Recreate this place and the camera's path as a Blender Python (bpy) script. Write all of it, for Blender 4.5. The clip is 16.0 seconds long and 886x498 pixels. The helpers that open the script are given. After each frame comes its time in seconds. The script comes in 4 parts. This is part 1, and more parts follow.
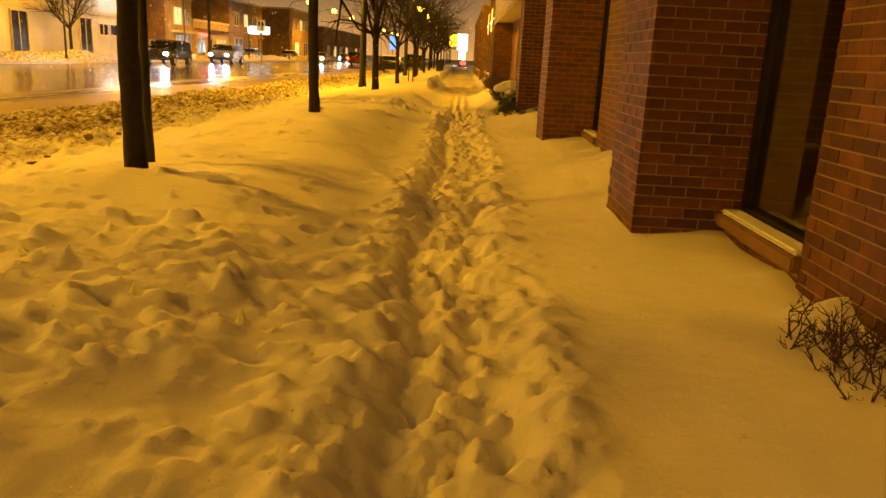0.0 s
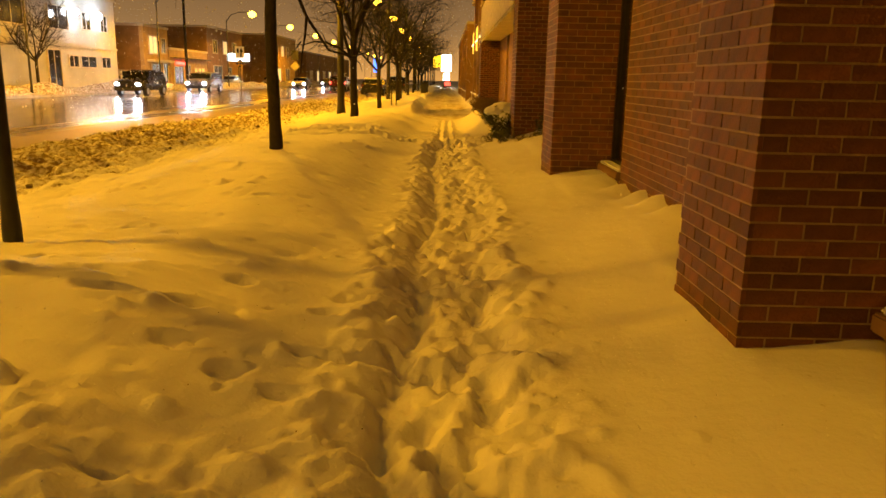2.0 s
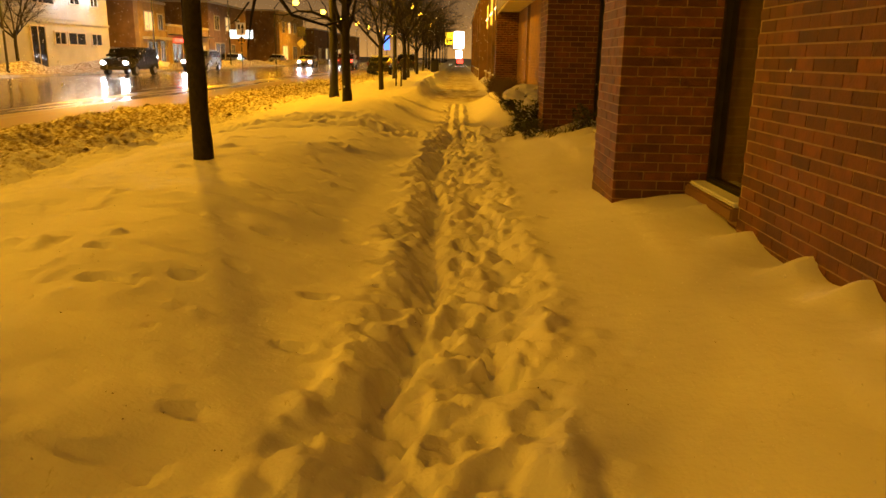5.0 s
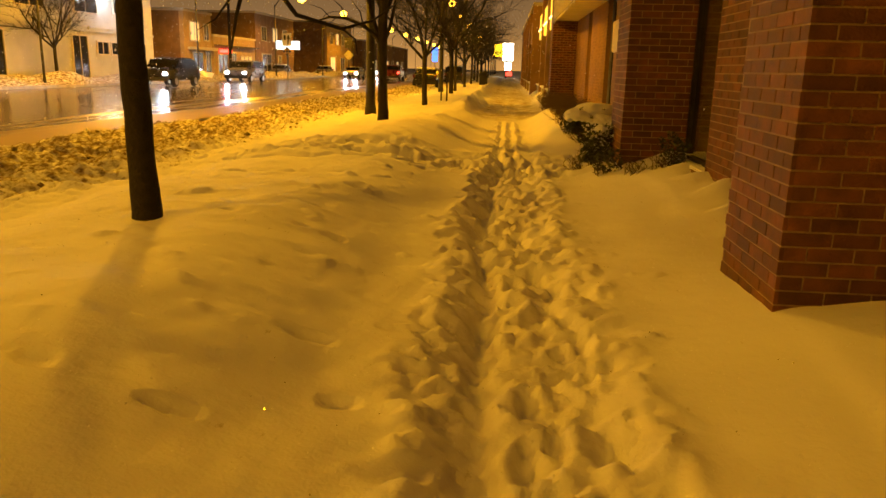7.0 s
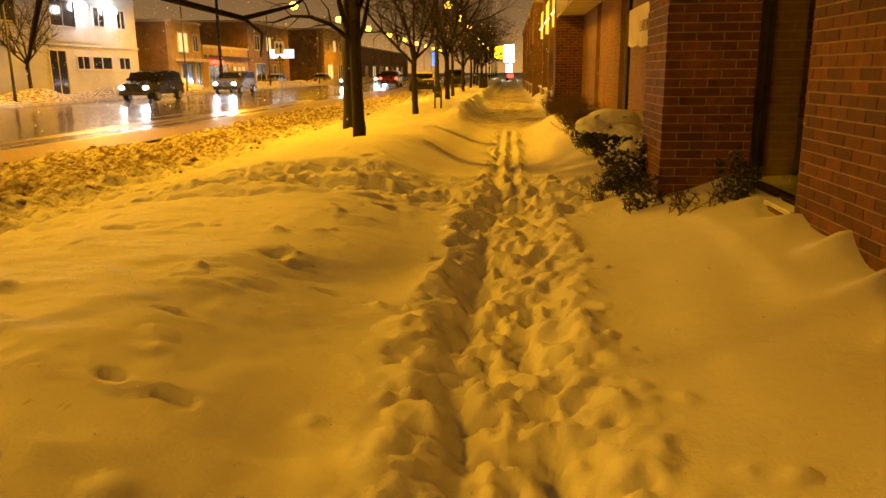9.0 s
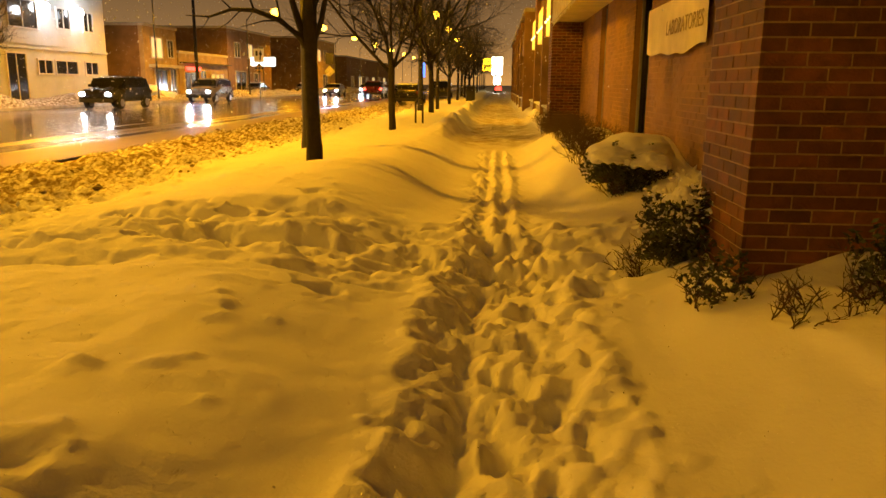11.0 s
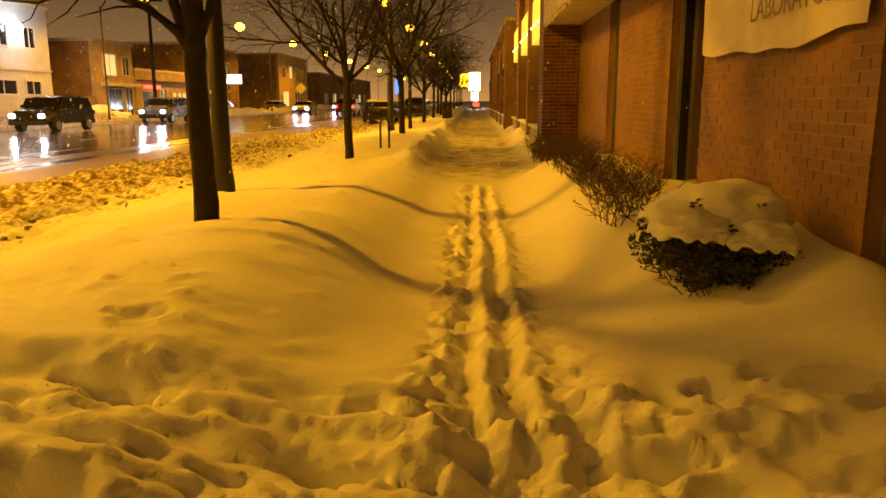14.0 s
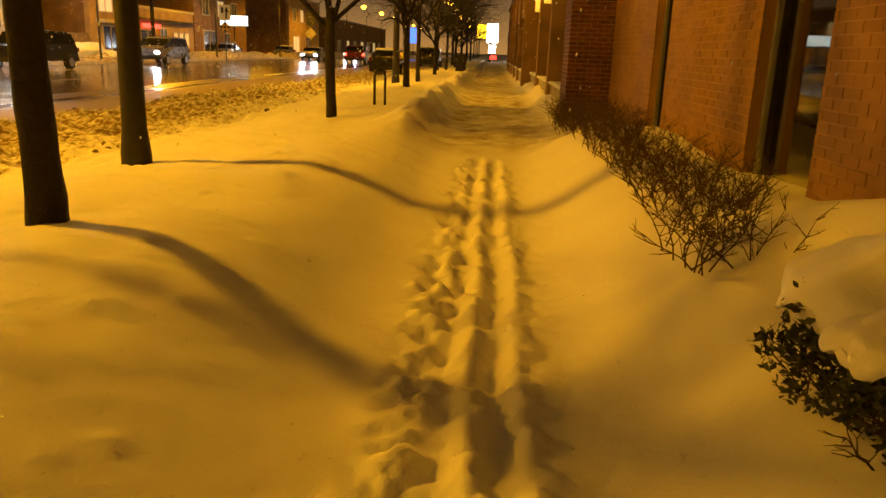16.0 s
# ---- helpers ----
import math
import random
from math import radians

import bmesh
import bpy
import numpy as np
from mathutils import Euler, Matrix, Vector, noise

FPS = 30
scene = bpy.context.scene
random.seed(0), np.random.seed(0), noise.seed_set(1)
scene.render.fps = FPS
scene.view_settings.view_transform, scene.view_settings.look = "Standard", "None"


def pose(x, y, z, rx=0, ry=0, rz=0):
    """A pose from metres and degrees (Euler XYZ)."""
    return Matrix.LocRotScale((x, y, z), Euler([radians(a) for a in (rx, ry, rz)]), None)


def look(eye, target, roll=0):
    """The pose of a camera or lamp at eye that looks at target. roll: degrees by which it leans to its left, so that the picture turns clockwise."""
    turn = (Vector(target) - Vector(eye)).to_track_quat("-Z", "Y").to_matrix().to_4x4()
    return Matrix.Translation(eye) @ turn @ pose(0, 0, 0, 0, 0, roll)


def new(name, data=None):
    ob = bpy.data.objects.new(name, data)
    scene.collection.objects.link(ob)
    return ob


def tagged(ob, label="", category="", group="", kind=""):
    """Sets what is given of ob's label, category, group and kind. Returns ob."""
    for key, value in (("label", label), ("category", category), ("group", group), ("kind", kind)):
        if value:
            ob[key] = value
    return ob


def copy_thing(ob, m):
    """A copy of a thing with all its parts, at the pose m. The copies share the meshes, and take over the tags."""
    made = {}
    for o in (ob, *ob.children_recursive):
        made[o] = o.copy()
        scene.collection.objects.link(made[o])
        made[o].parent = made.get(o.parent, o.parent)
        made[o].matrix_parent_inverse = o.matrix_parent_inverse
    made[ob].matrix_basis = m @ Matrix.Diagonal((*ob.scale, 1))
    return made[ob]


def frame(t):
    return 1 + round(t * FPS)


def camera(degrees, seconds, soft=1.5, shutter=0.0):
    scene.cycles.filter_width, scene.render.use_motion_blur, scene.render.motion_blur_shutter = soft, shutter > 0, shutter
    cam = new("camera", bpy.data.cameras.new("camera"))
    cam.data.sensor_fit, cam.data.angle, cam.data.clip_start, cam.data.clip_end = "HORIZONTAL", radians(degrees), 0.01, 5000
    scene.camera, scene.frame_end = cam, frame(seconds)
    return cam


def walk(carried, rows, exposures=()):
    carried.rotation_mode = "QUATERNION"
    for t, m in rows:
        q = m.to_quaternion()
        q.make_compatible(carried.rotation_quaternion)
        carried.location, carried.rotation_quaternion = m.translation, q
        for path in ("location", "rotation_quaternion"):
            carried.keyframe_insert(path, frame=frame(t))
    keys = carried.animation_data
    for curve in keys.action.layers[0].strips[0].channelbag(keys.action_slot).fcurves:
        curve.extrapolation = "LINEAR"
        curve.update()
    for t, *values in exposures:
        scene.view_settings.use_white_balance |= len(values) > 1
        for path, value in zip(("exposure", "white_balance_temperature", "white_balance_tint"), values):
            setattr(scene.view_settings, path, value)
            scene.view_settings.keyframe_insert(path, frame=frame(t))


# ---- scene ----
cam = camera(61.5, 16.0)
METRES, EYE, TILT, LEAN, TURN = 20.28, 1.3, -2.1, 0.0, 0.7
ROWS = [
    (0.0, 0.0, 0.0, 0.0, 0.64, -12.24, -2.94),
    (0.5, -0.0038, 0.027, 0.0036, 0.57, -12.29, -3.48),
    (1.0, -0.0026, 0.0544, 0.0037, 0.4, -12.73, -2.61),
    (1.5, -0.0059, 0.0813, 0.0046, -0.14, -12.8, -2.04),
    (2.0, -0.0018, 0.1088, 0.0047, -0.48, -10.67, -1.14),
    (2.5, -0.0023, 0.1357, 0.0057, -0.33, -9.96, -1.47),
    (3.0, -0.0031, 0.164, 0.0072, -4.23, -14.31, -3.85),
    (3.5, 0.0003, 0.1948, 0.0093, -2.32, -14.31, -1.7),
    (4.0, 0.001, 0.2276, 0.0084, -3.28, -13.79, -2.25),
    (4.5, 0.0051, 0.2547, 0.0099, -0.43, -12.89, -1.82),
    (5.0, 0.0031, 0.2857, 0.0107, 0.47, -12.31, -1.04),
    (7.5, -0.0003, 0.4426, 0.0177, 4.68, -10.89, -1.3),
    (8.0, 0.0032, 0.4748, 0.0189, 4.81, -10.21, -0.77),
    (8.5, 0.0016, 0.5093, 0.0211, 4.63, -10.85, -0.46),
    (9.0, 0.0045, 0.5419, 0.0215, 4.27, -11.24, 0.32),
    (11.5, 0.0032, 0.7075, 0.0263, 3.14, -9.54, -0.77),
    (12.0, 0.0056, 0.7397, 0.0272, 2.72, -8.11, -0.5),
    (12.5, 0.0031, 0.7712, 0.0287, 2.0, -6.54, -0.51),
    (13.0, 0.004, 0.8005, 0.0296, 1.59, -7.32, -0.25),
    (13.5, 0.0026, 0.8331, 0.0312, 1.65, -8.23, 0.07),
    (14.0, 0.0013, 0.8633, 0.0331, 1.65, -9.17, 0.0),
    (14.5, 0.0038, 0.8957, 0.0339, 2.01, -10.14, -0.05),
    (15.0, 0.0045, 0.9299, 0.0353, 2.03, -10.89, -1.59),
    (15.5, 0.0086, 0.9647, 0.0359, 2.53, -11.77, -0.83),
    (16.0, 0.0083, 0.9963, 0.0368, 2.87, -12.74, -2.15),
]
walk(cam, [(t, pose(0, 0, EYE, TILT, LEAN, TURN) @ pose(METRES * x, METRES * y, METRES * z, 90 + pitch, roll, yaw)) for t, x, y, z, yaw, pitch, roll in ROWS],
     [(0.0, 0.95), (1.5, 0.85), (2.5, 0.82), (4.0, 0.68), (5.0, 0.58), (8.0, 0.6), (9.0, 0.66), (11.5, 0.64), (12.5, 0.56), (13.5, 0.5), (14.0, 0.42), (15.5, 0.2), (16.0, 0.12)])

# ---- light ----
world = bpy.data.worlds.new("night_sky")
scene.world = world
world.use_nodes = True
wn, wl = world.node_tree.nodes, world.node_tree.links
wbg = wn["Background"]
wtc = wn.new("ShaderNodeTexCoord")
wsep = wn.new("ShaderNodeSeparateXYZ")
wramp = wn.new("ShaderNodeValToRGB")
wl.new(wtc.outputs["Generated"], wsep.inputs[0])
wl.new(wsep.outputs["Z"], wramp.inputs[0])
wl.new(wramp.outputs[0], wbg.inputs[0])
# town glow on low cloud: warm at the horizon, dull mauve above
wr = wramp.color_ramp
wr.elements[0].position, wr.elements[0].color = 0.0, (0.46, 0.22, 0.055, 1)
wr.elements[1].position, wr.elements[1].color = 0.5, (0.05, 0.029, 0.012, 1)
e = wr.elements.new(0.06); e.color = (0.19, 0.10, 0.036, 1)
e = wr.elements.new(0.16); e.color = (0.075, 0.041, 0.017, 1)
wbg.inputs[1].default_value = 0.95

SODIUM = (1.0, 0.42, 0.006)
COOL = (0.85, 0.93, 1.0)


def lamp(name, kind, place, power, colour, size=0.12, target=None, cone=150, blend=0.5):
    d = bpy.data.lights.new(name, kind)
    d.energy, d.color = power, colour
    d.shadow_soft_size = size
    if kind == "SPOT":
        d.spot_size, d.spot_blend = radians(cone), blend
    ob = new(name, d)
    ob.matrix_world = look(place, target or (place[0], place[1] + 0.001, place[2] - 1))
    return ob


# lamp at -9 is unseen, pulled nearer than row spacing to brighten the foreground
LAMP_Y = [-9.0, 7.4, 27.8, 48.4, 69.0, 88.5, 107.5, 127.0, 147.0, 167.0, 187.0, 207.0, 227.0]
FAR_LAMP_Y = [26.0 + 19.9 * k for k in range(-1, 12)]
REACH = {27.8: 4.6}   # arm length from the pole to the middle of the lens, 2.45 m on the others
for y, power in zip(LAMP_Y, (800, 880, 3300, 2900, 2400)):
    lamp("street_light", "SPOT", (-3.55 - REACH.get(y, 2.45), y - 0.4, 7.55), power, SODIUM, 0.26, cone=170, blend=0.1)
for y in FAR_LAMP_Y[:7]:
    lamp("street_light", "SPOT", (-20.0, y, 7.5), 3400, SODIUM, 0.16, cone=165, blend=0.35)


# ---- materials ----
def material(name, base, rough=0.6, metal=0.0, vary=0.25, scale=6.0, bump=0.2, bump_scale=40.0, second=None, island=0.0, rnd=0.0, spec=0.5, coords="Object"):
    m = bpy.data.materials.new(name)
    m.use_nodes = True
    n, l = m.node_tree.nodes, m.node_tree.links
    p = n["Principled BSDF"]
    p.inputs["Roughness"].default_value, p.inputs["Metallic"].default_value = rough, metal
    p.inputs["Specular IOR Level"].default_value = spec
    tc = n.new("ShaderNodeTexCoord")
    n1 = n.new("ShaderNodeTexNoise")
    n1.inputs["Scale"].default_value, n1.inputs["Detail"].default_value = scale, 6
    l.new(tc.outputs[coords], n1.inputs["Vector"])
    mix = n.new("ShaderNodeMix"); mix.data_type = "RGBA"
    dark = second or [c * (1 - vary) for c in base]
    light = [min(1, c * (1 + vary * 0.6)) for c in base]
    mix.inputs["A"].default_value, mix.inputs["B"].default_value = (*dark, 1), (*light, 1)
    cr = n.new("ShaderNodeMapRange")
    cr.inputs["From Min"].default_value, cr.inputs["From Max"].default_value = 0.32, 0.68
    l.new(n1.outputs["Fac"], cr.inputs["Value"])
    l.new(cr.outputs["Result"], mix.inputs["Factor"])
    out = mix.outputs["Result"]
    if island or rnd:
        src = n.new("ShaderNodeNewGeometry").outputs["Random Per Island"] if island else n.new("ShaderNodeObjectInfo").outputs["Random"]
        ramp = n.new("ShaderNodeMapRange")
        a = island or rnd
        ramp.inputs["To Min"].default_value, ramp.inputs["To Max"].default_value = 1 - a, 1 + a * 0.6
        l.new(src, ramp.inputs["Value"])
        mul = n.new("ShaderNodeMix"); mul.data_type = "RGBA"; mul.blend_type = "MULTIPLY"
        mul.inputs["Factor"].default_value = 1
        l.new(out, mul.inputs["A"]); l.new(ramp.outputs["Result"], mul.inputs["B"])
        out = mul.outputs["Result"]
    l.new(out, p.inputs["Base Color"])
    n2 = n.new("ShaderNodeTexNoise")
    n2.inputs["Scale"].default_value, n2.inputs["Detail"].default_value = bump_scale, 4
    l.new(tc.outputs[coords], n2.inputs["Vector"])
    b = n.new("ShaderNodeBump")
    b.inputs["Strength"].default_value, b.inputs["Distance"].default_value = bump, 0.02
    l.new(n2.outputs["Fac"], b.inputs["Height"])
    l.new(b.outputs["Normal"], p.inputs["Normal"])
    rr = n.new("ShaderNodeMapRange")
    rr.inputs["To Min"].default_value, rr.inputs["To Max"].default_value = max(0.03, rough - 0.12), min(1, rough + 0.12)
    l.new(n1.outputs["Fac"], rr.inputs["Value"])
    l.new(rr.outputs["Result"], p.inputs["Roughness"])
    return m


def glow(name, colour, strength):
    m = bpy.data.materials.new(name)
    m.use_nodes = True
    p = m.node_tree.nodes["Principled BSDF"]
    p.inputs["Base Color"].default_value = (*[min(1, c) * 0.8 for c in colour], 1)
    p.inputs["Emission Color"].default_value, p.inputs["Emission Strength"].default_value = (*colour, 1), strength
    return m


def glass(name, tint, rough=0.02):
    m = bpy.data.materials.new(name)
    m.use_nodes = True
    p = m.node_tree.nodes["Principled BSDF"]
    p.inputs["Base Color"].default_value = (*tint, 1)
    p.inputs["Roughness"].default_value, p.inputs["Transmission Weight"].default_value, p.inputs["IOR"].default_value = rough, 1.0, 1.45
    return m


def ground_material():
    m = material("snow_ground", (0.80, 0.81, 0.83), 0.75, 0, 0.04, 1.2, 0.14, 70.0, spec=0.25)
    n, l = m.node_tree.nodes, m.node_tree.links
    p = n["Principled BSDF"]
    fine = p.inputs["Normal"].links[0].from_node
    coarse = n.new("ShaderNodeTexNoise"); coarse.inputs["Scale"].default_value, coarse.inputs["Detail"].default_value = 7.0, 6
    coarse.inputs["Roughness"].default_value = 0.6
    tcb = n.new("ShaderNodeTexCoord"); l.new(tcb.outputs["Object"], coarse.inputs["Vector"])
    b2 = n.new("ShaderNodeBump"); b2.inputs["Strength"].default_value, b2.inputs["Distance"].default_value = 0.4, 0.035
    l.new(coarse.outputs["Fac"], b2.inputs["Height"]); l.new(b2.outputs["Normal"], fine.inputs["Normal"])
    clean = p.inputs["Base Color"].links[0].from_socket
    tc = n.new("ShaderNodeTexCoord")
    sep = n.new("ShaderNodeSeparateXYZ"); l.new(tc.outputs["Object"], sep.inputs[0])
    big = n.new("ShaderNodeTexNoise"); big.inputs["Scale"].default_value, big.inputs["Detail"].default_value = 13.0, 9
    big.inputs["Roughness"].default_value = 0.68
    mp = n.new("ShaderNodeMapping"); mp.inputs["Scale"].default_value = (1.0, 0.38, 1.0)
    l.new(tc.outputs["Object"], mp.inputs["Vector"]); l.new(mp.outputs[0], big.inputs["Vector"])
    # road dirt thrown over the verge, thickest beside the carriageway
    edge = n.new("ShaderNodeMapRange")
    edge.inputs["From Min"].default_value, edge.inputs["From Max"].default_value = -4.1, -5.6
    edge.inputs["To Min"].default_value, edge.inputs["To Max"].default_value = -0.2, 0.09
    l.new(sep.outputs["X"], edge.inputs["Value"])
    add = n.new("ShaderNodeMath"); add.operation = "ADD"
    l.new(big.outputs["Fac"], add.inputs[0]); l.new(edge.outputs["Result"], add.inputs[1])
    thr = n.new("ShaderNodeMapRange")
    thr.inputs["From Min"].default_value, thr.inputs["From Max"].default_value = 0.45, 0.65
    l.new(add.outputs[0], thr.inputs["Value"])
    mix = n.new("ShaderNodeMix"); mix.data_type = "RGBA"
    l.new(thr.outputs["Result"], mix.inputs["Factor"]); l.new(clean, mix.inputs["A"])
    mix.inputs["B"].default_value = (0.15, 0.095, 0.05, 1)
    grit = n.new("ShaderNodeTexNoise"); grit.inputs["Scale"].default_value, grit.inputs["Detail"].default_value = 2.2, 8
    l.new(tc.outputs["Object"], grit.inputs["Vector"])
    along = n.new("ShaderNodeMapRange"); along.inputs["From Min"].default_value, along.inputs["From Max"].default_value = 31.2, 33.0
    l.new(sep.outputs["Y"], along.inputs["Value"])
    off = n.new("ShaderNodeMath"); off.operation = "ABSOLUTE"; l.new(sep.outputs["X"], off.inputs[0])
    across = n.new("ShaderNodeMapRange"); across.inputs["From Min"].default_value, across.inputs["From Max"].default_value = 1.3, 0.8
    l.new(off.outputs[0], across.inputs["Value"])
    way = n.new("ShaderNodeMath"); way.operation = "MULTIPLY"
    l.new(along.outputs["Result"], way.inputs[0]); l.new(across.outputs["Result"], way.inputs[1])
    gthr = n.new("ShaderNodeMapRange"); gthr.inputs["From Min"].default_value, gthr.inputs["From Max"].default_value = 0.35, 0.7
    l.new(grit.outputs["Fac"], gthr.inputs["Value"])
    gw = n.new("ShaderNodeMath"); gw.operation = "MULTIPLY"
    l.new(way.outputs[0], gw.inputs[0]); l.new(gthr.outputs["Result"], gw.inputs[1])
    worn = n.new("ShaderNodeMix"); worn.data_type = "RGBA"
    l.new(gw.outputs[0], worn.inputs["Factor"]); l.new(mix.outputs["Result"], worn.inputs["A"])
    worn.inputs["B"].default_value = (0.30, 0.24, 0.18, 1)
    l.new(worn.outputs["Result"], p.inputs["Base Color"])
    return m


def road_material():
    m = material("wet_asphalt", (0.05, 0.045, 0.04), 0.22, 0, 0.5, 0.5, 0.10, 9.0, second=(0.10, 0.075, 0.05), spec=0.6)
    n, l = m.node_tree.nodes, m.node_tree.links
    p = n["Principled BSDF"]
    dark = p.inputs["Base Color"].links[0].from_socket
    tc = n.new("ShaderNodeTexCoord")
    sep = n.new("ShaderNodeSeparateXYZ"); l.new(tc.outputs["Object"], sep.inputs[0])
    mp = n.new("ShaderNodeMapping"); mp.inputs["Scale"].default_value = (1.0, 0.06, 1.0)
    l.new(tc.outputs["Object"], mp.inputs["Vector"])
    streak = n.new("ShaderNodeTexNoise"); streak.inputs["Scale"].default_value, streak.inputs["Detail"].default_value = 1.1, 5
    l.new(mp.outputs[0], streak.inputs["Vector"])
    edge = n.new("ShaderNodeMapRange")
    edge.inputs["From Min"].default_value, edge.inputs["From Max"].default_value = -12.5, -8.0
    edge.inputs["To Min"].default_value, edge.inputs["To Max"].default_value = -0.12, 0.42
    l.new(sep.outputs["X"], edge.inputs["Value"])
    add = n.new("ShaderNodeMath"); add.operation = "ADD"
    l.new(streak.outputs["Fac"], add.inputs[0]); l.new(edge.outputs["Result"], add.inputs[1])
    thr = n.new("ShaderNodeMapRange")
    thr.inputs["From Min"].default_value, thr.inputs["From Max"].default_value = 0.5, 0.72
    l.new(add.outputs[0], thr.inputs["Value"])
    mix = n.new("ShaderNodeMix"); mix.data_type = "RGBA"
    l.new(thr.outputs["Result"], mix.inputs["Factor"]); l.new(dark, mix.inputs["A"])
    mix.inputs["B"].default_value = (0.22, 0.16, 0.11, 1)
    l.new(mix.outputs["Result"], p.inputs["Base Color"])
    ro = n.new("ShaderNodeMapRange")
    ro.inputs["To Min"].default_value, ro.inputs["To Max"].default_value = 0.16, 0.55
    l.new(thr.outputs["Result"], ro.inputs["Value"])
    l.new(ro.outputs["Result"], p.inputs["Roughness"])
    return m


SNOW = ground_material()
SLUSH = material("dirty_slush", (0.13, 0.085, 0.045), 0.6, 0, 0.5, 9.0, 0.5, 40.0)
CAP = material("snow_cap", (0.80, 0.81, 0.83), 0.75, 0, 0.05, 3.0, 0.25, 60.0, spec=0.25)
ROAD = road_material()
BRICK = material("brick_red", (0.155, 0.056, 0.022), 0.82, 0, 0.35, 9.0, 0.35, 60.0, rnd=0.42)
BRICK_I = material("brick_red_rows", (0.155, 0.056, 0.022), 0.82, 0, 0.35, 9.0, 0.35, 60.0, island=0.42)
BRICK_P = material("brick_tan_rows", (0.27, 0.145, 0.05), 0.85, 0, 0.25, 1.5, 0.3, 60.0, island=0.14)
MORTAR_P = material("panel_mortar", (0.32, 0.18, 0.07), 0.9, 0, 0.25, 2.0, 0.4, 90.0)
MORTAR = material("mortar", (0.35, 0.245, 0.135), 0.9, 0, 0.25, 8.0, 0.4, 90.0)
CONCRETE = material("concrete", (0.36, 0.33, 0.28), 0.85, 0, 0.3, 3.0, 0.3, 50.0)
BRONZE = material("bronze_frame", (0.035, 0.03, 0.026), 0.4, 0.6, 0.3, 8.0, 0.05, 50.0)
STEEL = material("brushed_metal", (0.45, 0.46, 0.47), 0.35, 0.8, 0.2, 8.0, 0.05, 60.0)
PANE = glass("window_glass", (0.55, 0.55, 0.5))
# near-black colour stands in for the unlit room behind the panes
DARKROOM = material("darkened_interior", (0.05, 0.04, 0.03), 0.9, 0, 0.3, 1.0)
BARK = material("bark", (0.02, 0.015, 0.011), 0.9, 0, 0.5, 14.0, 0.9, 45.0)
POLE = material("dark_pole", (0.03, 0.028, 0.026), 0.55, 0.3, 0.3, 10.0, 0.1, 60.0)
LEAF = material("evergreen_leaf", (0.035, 0.05, 0.018), 0.55, 0, 0.5, 20.0, 0.2, 60.0, island=0.5)
TWIG = material("twig", (0.055, 0.028, 0.015), 0.85, 0, 0.4, 30.0, 0.4, 80.0)
CANVAS = material("banner_cloth", (0.72, 0.66, 0.52), 0.85, 0, 0.15, 2.5, 0.25, 30.0)
INK = material("banner_ink", (0.28, 0.22, 0.15), 0.8, 0, 0.3, 10.0)
SOFFIT = material("soffit_paint", (0.62, 0.56, 0.45), 0.8, 0, 0.15, 2.0, 0.1, 30.0)
FASCIA = material("fascia_paint", (0.30, 0.26, 0.20), 0.7, 0, 0.4, 6.0, 0.3, 30.0)
WHITE_WALL = material("white_render", (0.46, 0.46, 0.45), 0.85, 0, 0.15, 0.7, 0.2, 20.0)
TAN_WALL = material("tan_brick", (0.42, 0.30, 0.17), 0.85, 0, 0.25, 1.2, 0.3, 14.0)
DARK_WALL = material("brown_brick", (0.24, 0.14, 0.075), 0.88, 0, 0.3, 1.2, 0.3, 14.0)
ROOFING = material("roofing", (0.10, 0.09, 0.08), 0.9)
TRIM = material("pale_trim", (0.55, 0.5, 0.42), 0.8, 0, 0.15, 4.0)
FENCE = material("weathered_fence", (0.22, 0.17, 0.12), 0.9, 0, 0.3, 5.0, 0.3, 30.0)
DARK_GLASS = material("dark_window", (0.02, 0.02, 0.022), 0.12, 0, 0.2, 2.0, 0.03, 5.0)
CAR_DARK = material("dark_car_paint", (0.025, 0.024, 0.026), 0.25, 0.3, 0.3, 3.0, 0.05, 20.0)
CAR_GREY = material("grey_car_paint", (0.14, 0.13, 0.13), 0.3, 0.4, 0.3, 3.0, 0.05, 20.0)
CAR_RED = material("maroon_car_paint", (0.12, 0.015, 0.012), 0.3, 0.3, 0.3, 3.0, 0.05, 20.0)
RUBBER = material("tyre_rubber", (0.02, 0.02, 0.02), 0.8)
LAMP_GLOW = glow("sodium_lamp", (1.0, 0.5, 0.03), 11.0)
FLOOD_GLOW = glow("flood_lamp", (0.95, 0.97, 1.0), 22.0)
HEAD_GLOW = glow("headlight_glow", (0.95, 0.97, 1.0), 40.0)
TAIL_GLOW = glow("tail_glow", (1.0, 0.06, 0.03), 6.0)
YELLOW_GLOW = glow("yellow_lit_panel", (1.0, 0.62, 0.05), 0.75)
BULB_GLOW = glow("string_bulb", (1.0, 0.75, 0.3), 2.5)
WHITE_SIGN = glow("white_lit_sign", (1.0, 0.93, 0.78), 6.0)
YELLOW_SIGN = glow("yellow_lit_sign", (1.0, 0.75, 0.03), 2.2)
RED_SIGN = glow("red_neon", (1.0, 0.06, 0.03), 2.5)
BLUE_SIGN = glow("blue_sign", (0.08, 0.2, 1.0), 2.0)
CYAN_SIGN = glow("pale_lit_sign", (0.75, 0.95, 1.0), 1.6)
WARM_WINDOW = glow("warm_window", (1.0, 0.72, 0.3), 0.5)
SIGN_WHITE = material("sign_white", (0.75, 0.74, 0.7), 0.5, 0, 0.08, 4.0, 0.02)
